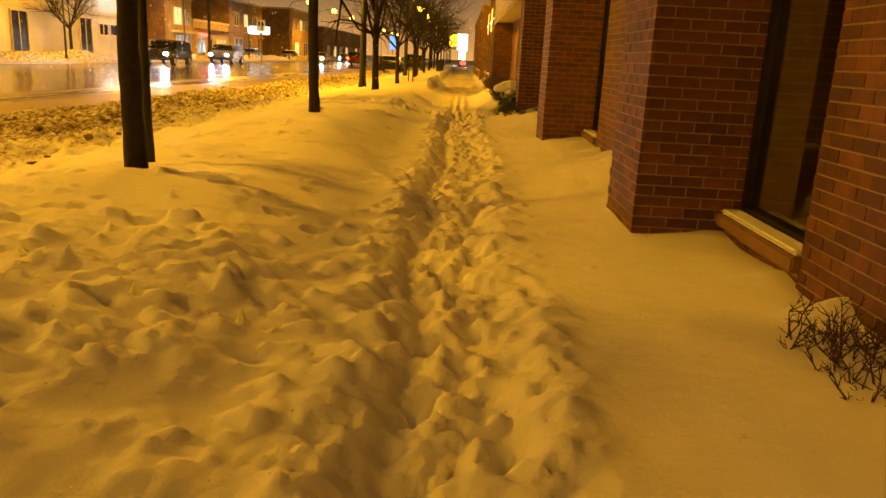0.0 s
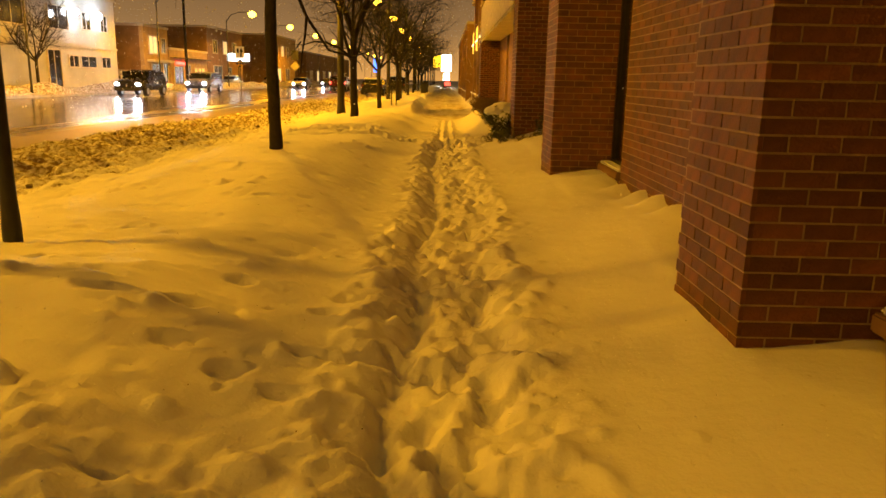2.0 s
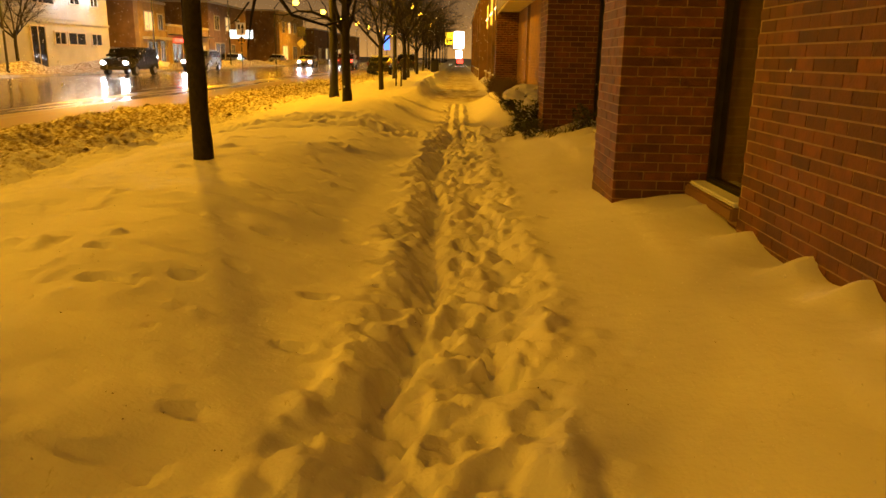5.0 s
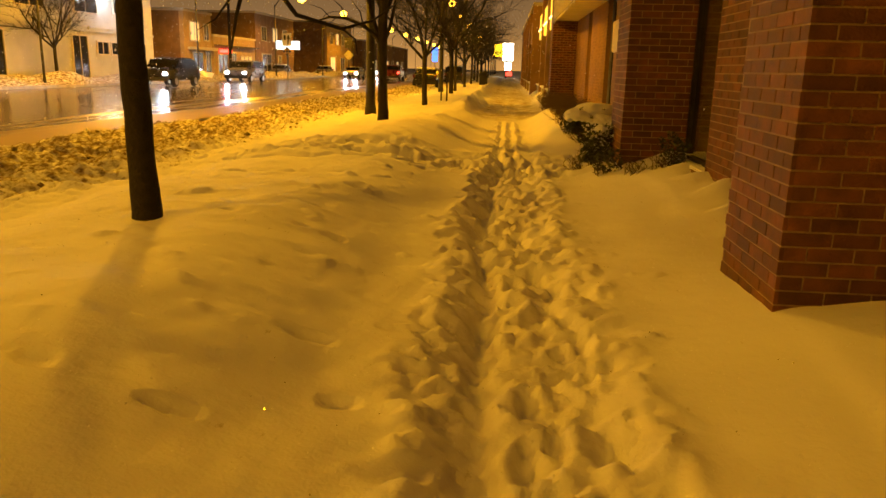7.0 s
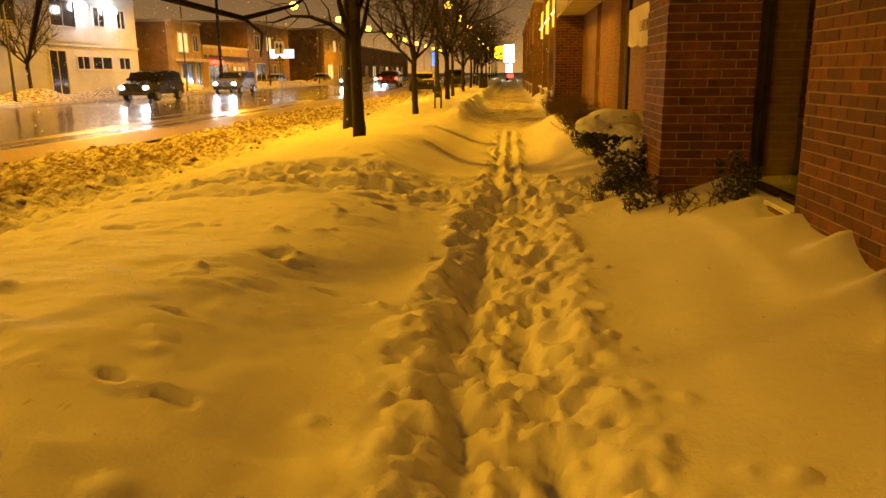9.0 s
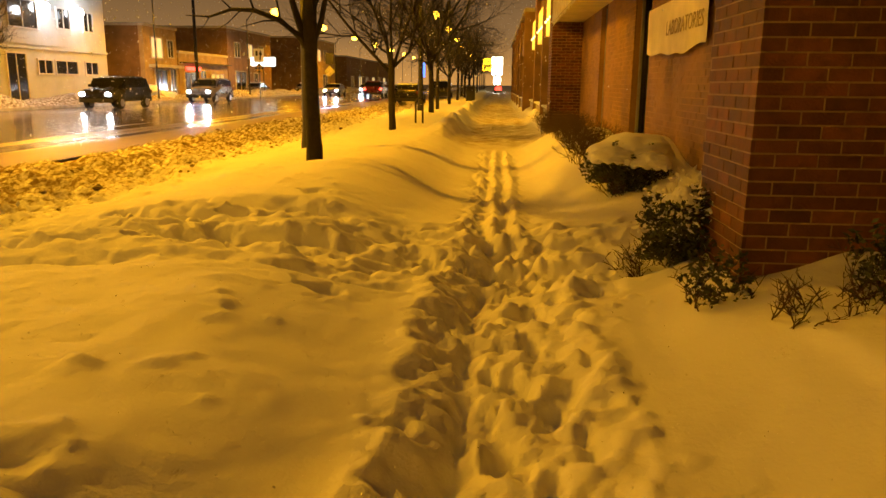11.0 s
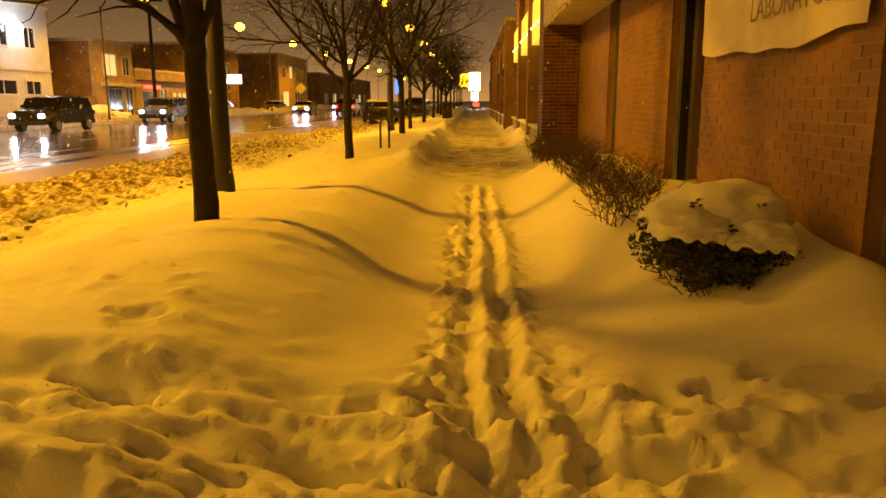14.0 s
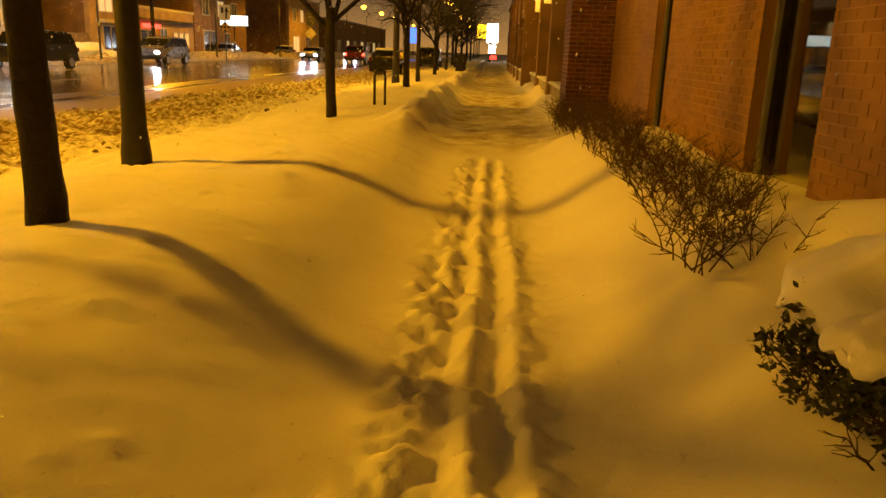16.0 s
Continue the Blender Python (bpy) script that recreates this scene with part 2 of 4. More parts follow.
SIGN_BLACK = material("sign_black", (0.02, 0.02, 0.02), 0.6)
SIGN_YELLOW = material("sign_yellow", (0.45, 0.27, 0.02), 0.5, 0, 0.1, 4.0, 0.02)


# ---- mesh helpers ----
def part(name, bm, mat, parent=None, label="", smooth=False):
    me = bpy.data.meshes.new(name)
    bm.to_mesh(me)
    bm.free()
    me.materials.append(mat)
    if smooth:
        for f in me.polygons:
            f.use_smooth = True
    ob = new(name, me)
    ob.parent = parent
    return tagged(ob, label)


def raw(name, verts, faces, mat, parent=None, smooth=False):
    me = bpy.data.meshes.new(name)
    me.from_pydata(verts, [], faces)
    me.update()
    me.materials.append(mat)
    if smooth:
        me.polygons.foreach_set("use_smooth", [True] * len(me.polygons))
    ob = new(name, me)
    ob.parent = parent
    return ob


def thing(name, place, label, category, group="", turn=0):
    ob = new(name)
    ob.matrix_world = pose(*place, 0, 0, turn)
    return tagged(ob, label, category, group)


def box(x0, x1, y0, y1, z0, z1, bev=0.0, bm=None):
    own = bm is None
    bm = bm or bmesh.new()
    r = bmesh.ops.create_cube(bm, size=1)
    bmesh.ops.transform(bm, verts=r["verts"], matrix=Matrix.Translation(((x0 + x1) / 2, (y0 + y1) / 2, (z0 + z1) / 2)) @ Matrix.Diagonal((abs(x1 - x0), abs(y1 - y0), abs(z1 - z0), 1)))
    if bev and own:
        bmesh.ops.bevel(bm, geom=bm.edges[:], offset=bev, segments=2, affect="EDGES")
    return bm


def tube(points, radii, sides=8, bm=None):
    """A tapered tube along points, closed at its ends."""
    bm = bm or bmesh.new()
    pts = [Vector(p) for p in points]
    rings = []
    for i, p in enumerate(pts):
        d = (pts[min(i + 1, len(pts) - 1)] - pts[max(i - 1, 0)]).normalized()
        side = d.cross(Vector((0.31, 0.95, 0.1))).normalized() if abs(d.z) > 0.5 else d.cross(Vector((0, 0, 1))).normalized()
        up = side.cross(d)
        rings.append([bm.verts.new(p + (side * math.cos(2 * math.pi * k / sides) + up * math.sin(2 * math.pi * k / sides)) * radii[i]) for k in range(sides)])
    for a, b in zip(rings, rings[1:]):
        for k in range(sides):
            bm.faces.new((a[k], a[(k + 1) % sides], b[(k + 1) % sides], b[k]))
    bm.faces.new(rings[0][::-1])
    bm.faces.new(rings[-1])
    return bm


def extrude_profile(profile, x0, x1, bev=0.0, inset=0.0):
    """A side outline of (y, z) pairs drawn out from x0 to x1; inset narrows the points above the belt."""
    bm = bmesh.new()
    belt = max(z for _, z in profile) * 0.58
    def row(x, s):
        return [bm.verts.new((x - s * (inset if z > belt else 0), y, z)) for y, z in profile]
    a, b = row(x0, -1), row(x1, 1)
    n = len(profile)
    bm.faces.new(a)
    bm.faces.new(b[::-1])
    for i in range(n):
        bm.faces.new((a[(i + 1) % n], a[i], b[i], b[(i + 1) % n]))
    bmesh.ops.recalc_face_normals(bm, faces=bm.faces[:])
    if bev:
        bmesh.ops.bevel(bm, geom=bm.edges[:], offset=bev, segments=2, affect="EDGES", clamp_overlap=True)
    return bm


# ---- snow-covered ground ----
LATTICE = np.random.RandomState(7).rand(256, 256)


def vnoise(x, y):
    xi, yi = np.floor(x).astype(int), np.floor(y).astype(int)
    fx, fy = x - xi, y - yi
    fx, fy = fx * fx * (3 - 2 * fx), fy * fy * (3 - 2 * fy)
    g = lambda a, b: LATTICE[a % 256, b % 256]
    return (g(xi, yi) * (1 - fx) + g(xi + 1, yi) * fx) * (1 - fy) + (g(xi, yi + 1) * (1 - fx) + g(xi + 1, yi + 1) * fx) * fy - 0.5


def fbm(x, y, s, octaves=4, gain=0.5):
    out, a = 0, 1.0
    for k in range(octaves):
        out = out + a * vnoise(x * s + 17.3 * k, y * s + 9.1 * k)
        s, a = s * 2.03, a * gain
    return out


def step(a, b, v):
    t = np.clip((v - a) / (b - a), 0, 1)
    return t * t * (3 - 2 * t)


PIER_Y = (-0.95, 5.66, 12.35, 18.15)   # street piers of the brick building
PIER_X, WALL_X, GLASS_X, PIER_LEN = 1.375, 2.06, 2.2, 1.0


def snow_height(x, y):
    z = 0.05 * fbm(x, y, 0.45, 3) + 0.014 * fbm(x, y, 2.5, 3)
    left = step(-0.5, -1.0, x)
    z += left * (0.03 * fbm(x * 0.8, y * 1.25, 1.9, 4, 0.6) + 0.03 * fbm(x, y, 0.9, 2))
    # tree lawn mound and its fall towards the road
    z += 0.15 * step(-0.8, -1.9, x) * (1 + 0.7 * fbm(x, y, 0.35, 2))
    z += 0.13 * np.exp(-((x + 2.4) / 0.9) ** 2 - ((y - 12.6) / 2.2) ** 2)
    z += 0.10 * np.exp(-((x + 2.6) / 0.9) ** 2 - ((y - 6.0) / 1.2) ** 2)
    z += 0.13 * np.exp(-((x + 2.1) / 0.75) ** 2 - ((y - 23.3) / 2.2) ** 2)
    z -= 0.16 * step(-3.2, -4.6, x) + 0.16 * step(-7.2, -8.3, x)
    # drift against the building
    lip = 1.45 + 0.06 * np.sin(y * 0.9) + 0.05 * vnoise(x * 0 + 5, y * 1.3)
    z += 0.035 * (0.45 + vnoise(x * 0 + 2, y * 0.7)) * step(lip - 0.09, lip + 0.09, x) * step(5.8, 7.2, y) * step(18.3, 17.2, y)
    right = step(0.75, 2.0, x)
    amp = 0.12 + 0.05 * np.sin(y * 1.1)
    for py, a, w in ((9.2, 0.07, 1.0), (7.3, -0.10, 0.6), (15.7, 0.06, 0.9), (13.9, -0.08, 0.6)):
        amp = amp + a * np.exp(-((y - py) / w) ** 2)
    amp = amp + 0.12 * np.exp(-((y - 16.6) / 1.0) ** 2) + 0.16 * np.exp(-((y - 18.6) / 0.9) ** 2)
    z += right * amp * step(60, 34, y)
    z += 0.26 * step(0.25, 1.25, x) * step(22.6, 24.4, y) * step(34, 31, y)
    scallop = 1 - np.abs(np.sin(math.pi * (y * 1.2 + 1.6 * vnoise(x * 0 + 3, y * 0.7))))
    z += step(1.62, 2.04, x) ** 1.5 * (0.14 * scallop ** 1.6 * (0.7 + vnoise(x * 0 + 9, y * 0.9)) + 0.05 * vnoise(x * 0 + 3, y * 1.9)) * step(20, 18, y)
    z += 0.03 * step(0.9, 1.4, x) * fbm(x * 1.5, y * 0.6, 1.1, 3)
    z += 0.3 * np.exp(-((x - 2.1) / 0.45) ** 2) * step(20.2, 22.0, y) * step(25.5, 23.5, y)
    # hollow of the walked way
    hollow = np.exp(-((x + 0.02) / 1.0) ** 4)
    z -= 0.06 * hollow
    near = step(22.0, 20.8, y)
    lane = 0.05 * np.sin(y * 0.7) + 0.04 * np.sin(y * 1.9 + 1)
    xc = x + 0.02 - lane
    z -= near * 0.07 * np.exp(-(xc / 0.42) ** 4)
    groove = 0.5 + 0.9 * (vnoise(x * 0, y * 1.7) + 0.5)
    z -= near * 0.075 * np.exp(-((xc + 0.2 + 0.06 * vnoise(x * 0 + 8, y * 2.3)) / 0.06) ** 2) * groove
    z += near * np.exp(-((np.abs(xc) - 0.45) / 0.14) ** 2) * (0.02 + 0.085 * fbm(x, y, 4.4, 4, 0.65))
    z += near * np.exp(-(xc / 0.45) ** 4) * 0.075 * fbm(x, y, 5.2, 4, 0.68)
    valley = step(20.8, 22.6, y) * step(32.5, 30.5, y)
    z -= 0.13 * valley * np.exp(-((x + 0.05) / 0.95) ** 4)
    # two narrow ruts beyond the crossing tracks
    far = step(20.4, 21.2, y) * step(31.5, 30, y)
    w = 0.015 * np.sin(y * 2.3) + 0.03 * vnoise(x * 0 + 1, y * 3)
    for c, d in ((-0.22, 0.075), (0.02, 0.06)):
        z -= far * d * np.exp(-((x - c - w) / 0.065) ** 2) * (0.75 + 1.3 * vnoise(x * 0 + c * 9, y * 4.5))
    z += far * 0.03 * np.exp(-((x + 0.10 - w) / 0.05) ** 2) + far * 0.03 * np.exp(-((x - 0.14 - w) / 0.06) ** 2)
    z += far * np.exp(-((x + 0.08) / 0.36) ** 4) * 0.075 * fbm(x, y, 6.0, 4, 0.6)
    z += far * np.exp(-((x + 0.38) / 0.12) ** 2) * 0.11 * fbm(x, y, 5.0, 4, 0.6)
    # trampled crossing between the door and the road
    cross = np.exp(-((y - 19.85 - 0.06 * x) / 1.15) ** 4) * step(-5.0, -3.6, x) * step(2.15, 1.7, x)
    z += cross * (0.17 * fbm(x * 0.42, y * 1.7, 2.4, 4, 0.5) + 0.045 * fbm(x, y, 6.0, 4, 0.6) - 0.03)
    for y0, sl, d in ((18.75, 0.07, 0.12), (19.15, -0.05, 0.09), (19.65, 0.1, 0.09), (20.2, 0.03, 0.09), (20.75, 0.08, 0.07)):
        off = y - y0 - sl * x - 0.25 * vnoise(x * 0.9, x * 0 + y0)
        z -= step(-5.2, -3.8, x) * step(0.6, -0.2, x) * d * np.exp(-(off / 0.11) ** 2) * (0.6 + 1.2 * vnoise(x * 1.6, x * 0 + y0 * 3))
    # churned lumps on the lawn
    churn = np.exp(-((x + 2.2) / 1.9) ** 4 - ((y - 3.3) / 1.8) ** 4)
    z += churn * (0.085 * np.maximum(fbm(x, y, 3.4, 5, 0.62) - 0.02, -0.06) + 0.05 * np.maximum(fbm(x + 7, y, 8.0, 3, 0.6) - 0.12, 0))
    # wind ripples on the lawn, lumps on the beaten way
    z += 0.05 * np.maximum(fbm(x * 0.5 + 3, y * 1.3, 2.0, 4, 0.6) - 0.1, 0) * step(-0.9, -1.6, x) * step(-4.6, -4.0, x)
    z += 0.018 * fbm(x, y, 13.0, 3, 0.6) * np.exp(-(xc / 0.6) ** 4) * step(31.5, 30, y)
    # cleared stretch with a thrown-up bank
    z -= 0.10 * step(30.8, 32.2, y) * step(-1.5, -1.1, x) * step(1.5, 1.2, x)
    bank = step(30.5, 33.5, y) * step(90, 50, y)
    z += bank * (0.22 + 0.3 * fbm(x, y, 1.3, 4)) * np.exp(-((x + 1.4) / 0.32) ** 2)
    z += bank * (0.16 + 0.2 * fbm(x, y, 1.5, 4)) * np.exp(-((x - 1.6) / 0.35) ** 2)
    z += bank * 0.05 * fbm(x, y, 3.0, 4)
    # ploughed slush beside the road
    slush = step(-4.0, -4.9, x)
    z += slush * (0.15 * fbm(x * 1.3, y * 0.7, 3.0, 5, 0.66) + 0.05 * np.sin(x * 5.5 + 1.2 * vnoise(x, y * 0.3)))
    z -= slush * 0.14 * np.exp(-((x + 5.7 + 0.3 * vnoise(x * 0, y * 0.25)) / 0.16) ** 2)
    # bed of the road, far pavement
    z = np.where((x < -8.3) & (x > -23.4), -0.34, z)
    far_side = step(-23.4, -24.2, x)
    z = np.where(x <= -23.4, -0.1 + 0.22 * far_side + far_side * 0.3 * np.maximum(fbm(x, y, 0.4, 4), -0.1), z)
    kerb_bank = np.exp(-((x + 24.7) / 0.7) ** 2) * step(30, 45, y)
    z = z + kerb_bank * (0.38 + 0.5 * fbm(x * 0.6, y * 0.5, 0.9, 3))
    return z


gx = np.concatenate([[-900, -400, -150, -80, -50, -38], np.arange(-32, -23.2, 0.3), np.arange(-22.5, -9, 1.5), np.arange(-8.8, -4.2, 0.055), np.arange(-4.2, 2.3, 0.024), [2.4, 2.6, 2.9, 3.4, 4.5, 8, 20, 60, 200, 900]])
gy = np.concatenate([[-900, -300, -100, -50, -25, -12, -7], np.arange(-4, 1.0, 0.12), np.arange(1.0, 26, 0.028), np.arange(26, 46, 0.08), np.arange(46, 110, 0.45), [112, 116, 122, 130, 145, 170, 220, 300, 500, 900, 1500]])
GX, GY = np.meshgrid(gx, gy)
GZ = snow_height(GX, GY)
# single footprints
prints = random.Random(4)
marks = []
for run in range(4):
    y, side = 0.2 + run * 0.11, 1
    while y < 20.6:
        marks.append((side * prints.uniform(0.03, 0.27) + 0.05 * math.sin(y * 0.7) + prints.gauss(0, 0.05), y, prints.uniform(0.025, 0.07), prints.uniform(0.045, 0.075), prints.uniform(0.08, 0.15)))
        y += prints.uniform(0.3, 0.42)
        side = -side
for k in range(130):
    marks.append((prints.uniform(-4.2, 1.9), 19.7 + prints.gauss(0, 0.65), prints.uniform(0.025, 0.075), prints.uniform(0.09, 0.16), prints.uniform(0.06, 0.1)))
for k in range(60):
    marks.append((prints.uniform(-3.6, -0.5), prints.uniform(2.2, 7), prints.uniform(0.02, 0.06), prints.uniform(0.06, 0.13), prints.uniform(0.04, 0.08)))
for k in range(34):
    marks.append((prints.uniform(-3.2, -0.5), prints.uniform(7, 17), prints.uniform(0.015, 0.05), prints.uniform(0.05, 0.12), prints.uniform(0.03, 0.07)))
for k in range(9):
    r = prints.uniform(0.06, 0.1)
    marks.append((prints.uniform(-2.2, -0.5), prints.uniform(2.0, 5.0), -r * 0.85, r, r * 0.8))
for k in range(150):
    r = prints.uniform(0.035, 0.075)
    marks.append((prints.uniform(-4.2, -0.35), prints.gauss(3.6, 1.3), -r * prints.uniform(0.25, 0.65), r, r * prints.uniform(0.7, 1.2)))
for k in range(260):
    r = prints.uniform(0.03, 0.055)
    marks.append((prints.choice((-0.5, 0.5)) + prints.gauss(0, 0.16), prints.uniform(1, 20.8), -r * prints.uniform(0.25, 0.5), r, r * prints.uniform(0.7, 1.2)))
for k in range(260):
    r = prints.uniform(0.04, 0.08)
    marks.append((prints.uniform(-4.6, -1.2), prints.uniform(7, 30), -r * prints.uniform(0.1, 0.45), r, r * prints.uniform(0.7, 1.5)))
for mx, my, depth, rx, ry in marks:
    i0, i1 = np.searchsorted(gx, (mx - 0.4, mx + 0.4))
    j0, j1 = np.searchsorted(gy, (my - 0.5, my + 0.5))
    d = ((GX[j0:j1, i0:i1] - mx) / rx) ** 2 + ((GY[j0:j1, i0:i1] - my) / ry) ** 2
    d = d * (1 + 1.3 * fbm(GX[j0:j1, i0:i1] + my, GY[j0:j1, i0:i1], 9.0, 3, 0.6))
    d = np.maximum(d, 0)
    GZ[j0:j1, i0:i1] += -depth * np.exp(-d * d) + max(depth, 0) * 0.12 * np.exp(-((np.sqrt(d) - 1.5) / 0.35) ** 2)
nx, ny = len(gx), len(gy)
idx = np.arange(nx * ny).reshape(ny, nx)
quads = np.stack([idx[:-1, :-1], idx[:-1, 1:], idx[1:, 1:], idx[1:, :-1]], -1).reshape(-1, 4)
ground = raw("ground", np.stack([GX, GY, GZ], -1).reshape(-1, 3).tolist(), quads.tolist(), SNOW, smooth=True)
tagged(ground, "deep trampled snow over pavement and verge", "snow", kind="structure")


def snow_at(x, y):
    return float(snow_height(np.array([float(x)]), np.array([float(y)]))[0])


road_y = [-400, -100] + [2.0 * k for k in range(-20, 80)] + [200, 400, 1500]
road_x = [-23.5 + 15.3 * k / 20 for k in range(21)]
rv = [(x, y, -0.13 + 0.012 * math.sin(x * 1.3) + 0.01 * noise.noise((x * 0.5, y * 0.2, 0))) for y in road_y for x in road_x]
rf = [(j * 21 + i, j * 21 + i + 1, j * 21 + i + 22, j * 21 + i + 21) for j in range(len(road_y) - 1) for i in range(20)]
tagged(raw("road", rv, rf, ROAD, smooth=True), "wet asphalt road with brown slush film", "road", kind="structure")
kerb = box(-23.75, -23.42, -60, 160, -0.3, 0.02, 0.03)
tagged(part("kerb", kerb, CONCRETE), "pale concrete kerb along far pavement", "kerb", kind="structure")

# ---- brick building beside the path ----
building = thing("brick_building", (0, 0, 0), "red brick commercial building with piers and dark windows", "building")
TOP = 4.6
JOINT = 0.004
def masonry(x0, x1, y0, y1, z0, z1, bed=None):
    return part("wall", box(x0, x1, y0, y1, z0, z1), bed or MORTAR, building, "red brick wall with pale mortar")


ends = [(PIER_Y[0] + PIER_LEN, 4.3), (PIER_Y[1] + PIER_LEN, 11.2), (PIER_Y[2] + PIER_LEN, 16.6)]
piers = [masonry(PIER_X + JOINT, 2.6, py + JOINT, py + PIER_LEN - JOINT, -0.4, TOP) for py in PIER_Y]
for (y0, y1), py in zip(ends, PIER_Y[1:]):
    masonry(WALL_X + JOINT, 2.5, y0 - 0.02, y1 - JOINT, -0.4, TOP)
    part("apron", box(WALL_X + 0.034, 2.5, y1 - JOINT, py + 0.002, -0.4, 0.16), MORTAR, building, "brick apron below window")
PANELS = ((19.12, 21.4), (22.12, 25.6), (27.0, 30.4), (31.3, 35.02))
for y0, y1 in PANELS:
    masonry(GLASS_X + JOINT, 2.6, y0 + JOINT, y1 - JOINT, -0.4, TOP, MORTAR_P)
masonry(PIER_X + JOINT, 2.6, 35.0 + JOINT, 36.2, -0.4, 6.2)
wall = piers[1]
# unseen shell and roof, added to keep the room behind the windows dark
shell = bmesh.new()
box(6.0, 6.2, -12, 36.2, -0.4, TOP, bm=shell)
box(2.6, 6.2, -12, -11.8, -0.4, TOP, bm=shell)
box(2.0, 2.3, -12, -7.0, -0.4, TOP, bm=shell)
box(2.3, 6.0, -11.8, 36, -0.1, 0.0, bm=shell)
part("dark_room_shell", shell, DARKROOM, building)
part("roof", box(1.4, 6.2, -12, 36.2, TOP, TOP + 0.2), ROOFING, building)

# windows of the bays and slots: bronze frame, pane, sloped sill with snow on it
def window(y0, y1, z0, z1, x, sill=True):
    w = new("window")
    w.parent = building
    f = bmesh.new()
    t = 0.06
    for a, b, c, d in ((y0, y0 + t, z0, z1), (y1 - t, y1, z0, z1), (y0 + t, y1 - t, z0, z0 + t), (y0 + t, y1 - t, z1 - t, z1)):
        box(x - 0.05, x + 0.07, a, b, c, d, bm=f)
    part("window_frame", f, BRONZE, w)
    pane = part("pane", box(x, x + 0.012, y0 + t, y1 - t, z0 + t, z1 - t), PANE, w)
    pane.visible_shadow = False
    if sill:
        part("sill", box(WALL_X - 0.05, x - 0.05, y0 + 0.004, y1 - 0.004, z0 - 0.1, z0 - 0.003, 0.012), DARK_WALL, w)
        s = box(WALL_X - 0.03, x - 0.06, y0 + 0.03, y1 - 0.03, z0 - 0.002, z0 + 0.035, 0.015)
        part("snow_strip", s, CAP, w)
    return w


for (y0, y1), py in zip(ends, PIER_Y[1:]):
    window(y1, py, 0.27, TOP, GLASS_X + 0.04)
window(-7, -1.0, 0.27, TOP, GLASS_X + 0.12, sill=False)
for (a, y0), (y1, b) in zip(PANELS, PANELS[1:]):
    window(y0, y1, 0.1, 3.0, GLASS_X + 0.2, sill=False)
    part("metal_jamb", box(GLASS_X + 0.1, GLASS_X + 0.15, y1 - 0.05, y1 + 0.0, 0.0, 3.0, 0.008), STEEL, building, "brushed metal window jamb")

# canopy over the panel wall
part("canopy_soffit", box(PIER_X + 0.06, 2.2, 19.15, 35.0, 3.0, 3.08), SOFFIT, building, "cream painted canopy soffit")
part("canopy_fascia", box(PIER_X - 0.02, PIER_X + 0.06, 19.12, 35.0, 2.97, 4.3, 0.01), FASCIA, building, "weathered brown fascia")
ic = bmesh.new()
icr = random.Random(3)
y = 19.2
while y < 34.9:
    L = icr.uniform(0.03, 0.11)
    bmesh.ops.create_cone(ic, segments=5, radius1=0.001, radius2=0.016, depth=L, matrix=Matrix.Translation((PIER_X + 0.005, y, 2.97 - L / 2)))
    y += icr.uniform(0.1, 0.3)
tagged(part("icicle", ic, CAP, building, "small icicles along canopy edge"), kind="stuff")

# bricks: single ones on the pier passed closest, rows elsewhere
BL, BH, BJ = 0.244, 0.0815, 0.0115
BOXF = [(0, 1, 2, 3), (4, 7, 6, 5), (0, 4, 5, 1), (1, 5, 6, 2), (2, 6, 7, 3), (3, 7, 4, 0)]
rows_v, rows_f, singles = [], [], []


def brick_box(c, h):
    (x, y, z), (a, b, d) = c, h
    return [(x - a, y - b, z - d), (x + a, y - b, z - d), (x + a, y + b, z - d), (x - a, y + b, z - d), (x - a, y - b, z + d), (x + a, y - b, z + d), (x + a, y + b, z + d), (x - a, y + b, z + d)]


brng = random.Random(11)


panel_v, panel_f = [], []


def lay(axis, fixed, lo, hi, z0, z1, keep=None, verts=rows_v, faces=rows_f):
    """Courses of stretchers on a face at x = fixed (axis 'y') or y = fixed (axis 'x')."""
    k = 0
    z = z0
    while z < z1:
        u = lo - (BL / 2 if k % 2 else 0)
        while u < hi - 0.01:
            a, b = max(u, lo), min(u + BL - BJ, hi)
            if b - a > 0.03:
                out = brng.uniform(-0.001, 0.0025)
                c, hl = (a + b) / 2, (b - a) / 2
                cz, hz = z + (BH - BJ) / 2, (BH - BJ) / 2
                if axis == "y":
                    centre, half = (fixed + 0.012 - out, c, cz), (0.012, hl, hz)
                else:
                    centre, half = (c, fixed + 0.012 - out, cz), (hl, 0.012, hz)
                if keep and keep(centre) and len(singles) < 300:
                    singles.append((centre, half))
                else:
                    n = len(verts)
                    verts.extend(brick_box(centre, half))
                    faces.extend(tuple(n + i for i in f) for f in BOXF)
            u += BL
        z += BH
        k += 1


first = lambda c: 5 < c[1] < 7 and 0.0 < c[2] < 1.95
for py in PIER_Y:
    keep = first if py == PIER_Y[1] else None
    lay("x", py, PIER_X + 0.024, 2.3, -0.2, 3.4, keep)
    lay("y", PIER_X, py, py + PIER_LEN, -0.2, 3.4, keep)
for y0, y1 in ends:
    lay("y", WALL_X, y0, y1, -0.2, 3.4)
for (y0, y1), py in zip(ends, PIER_Y[1:]):
    lay("y", WALL_X + 0.03, y1, py, -0.2, 0.12)
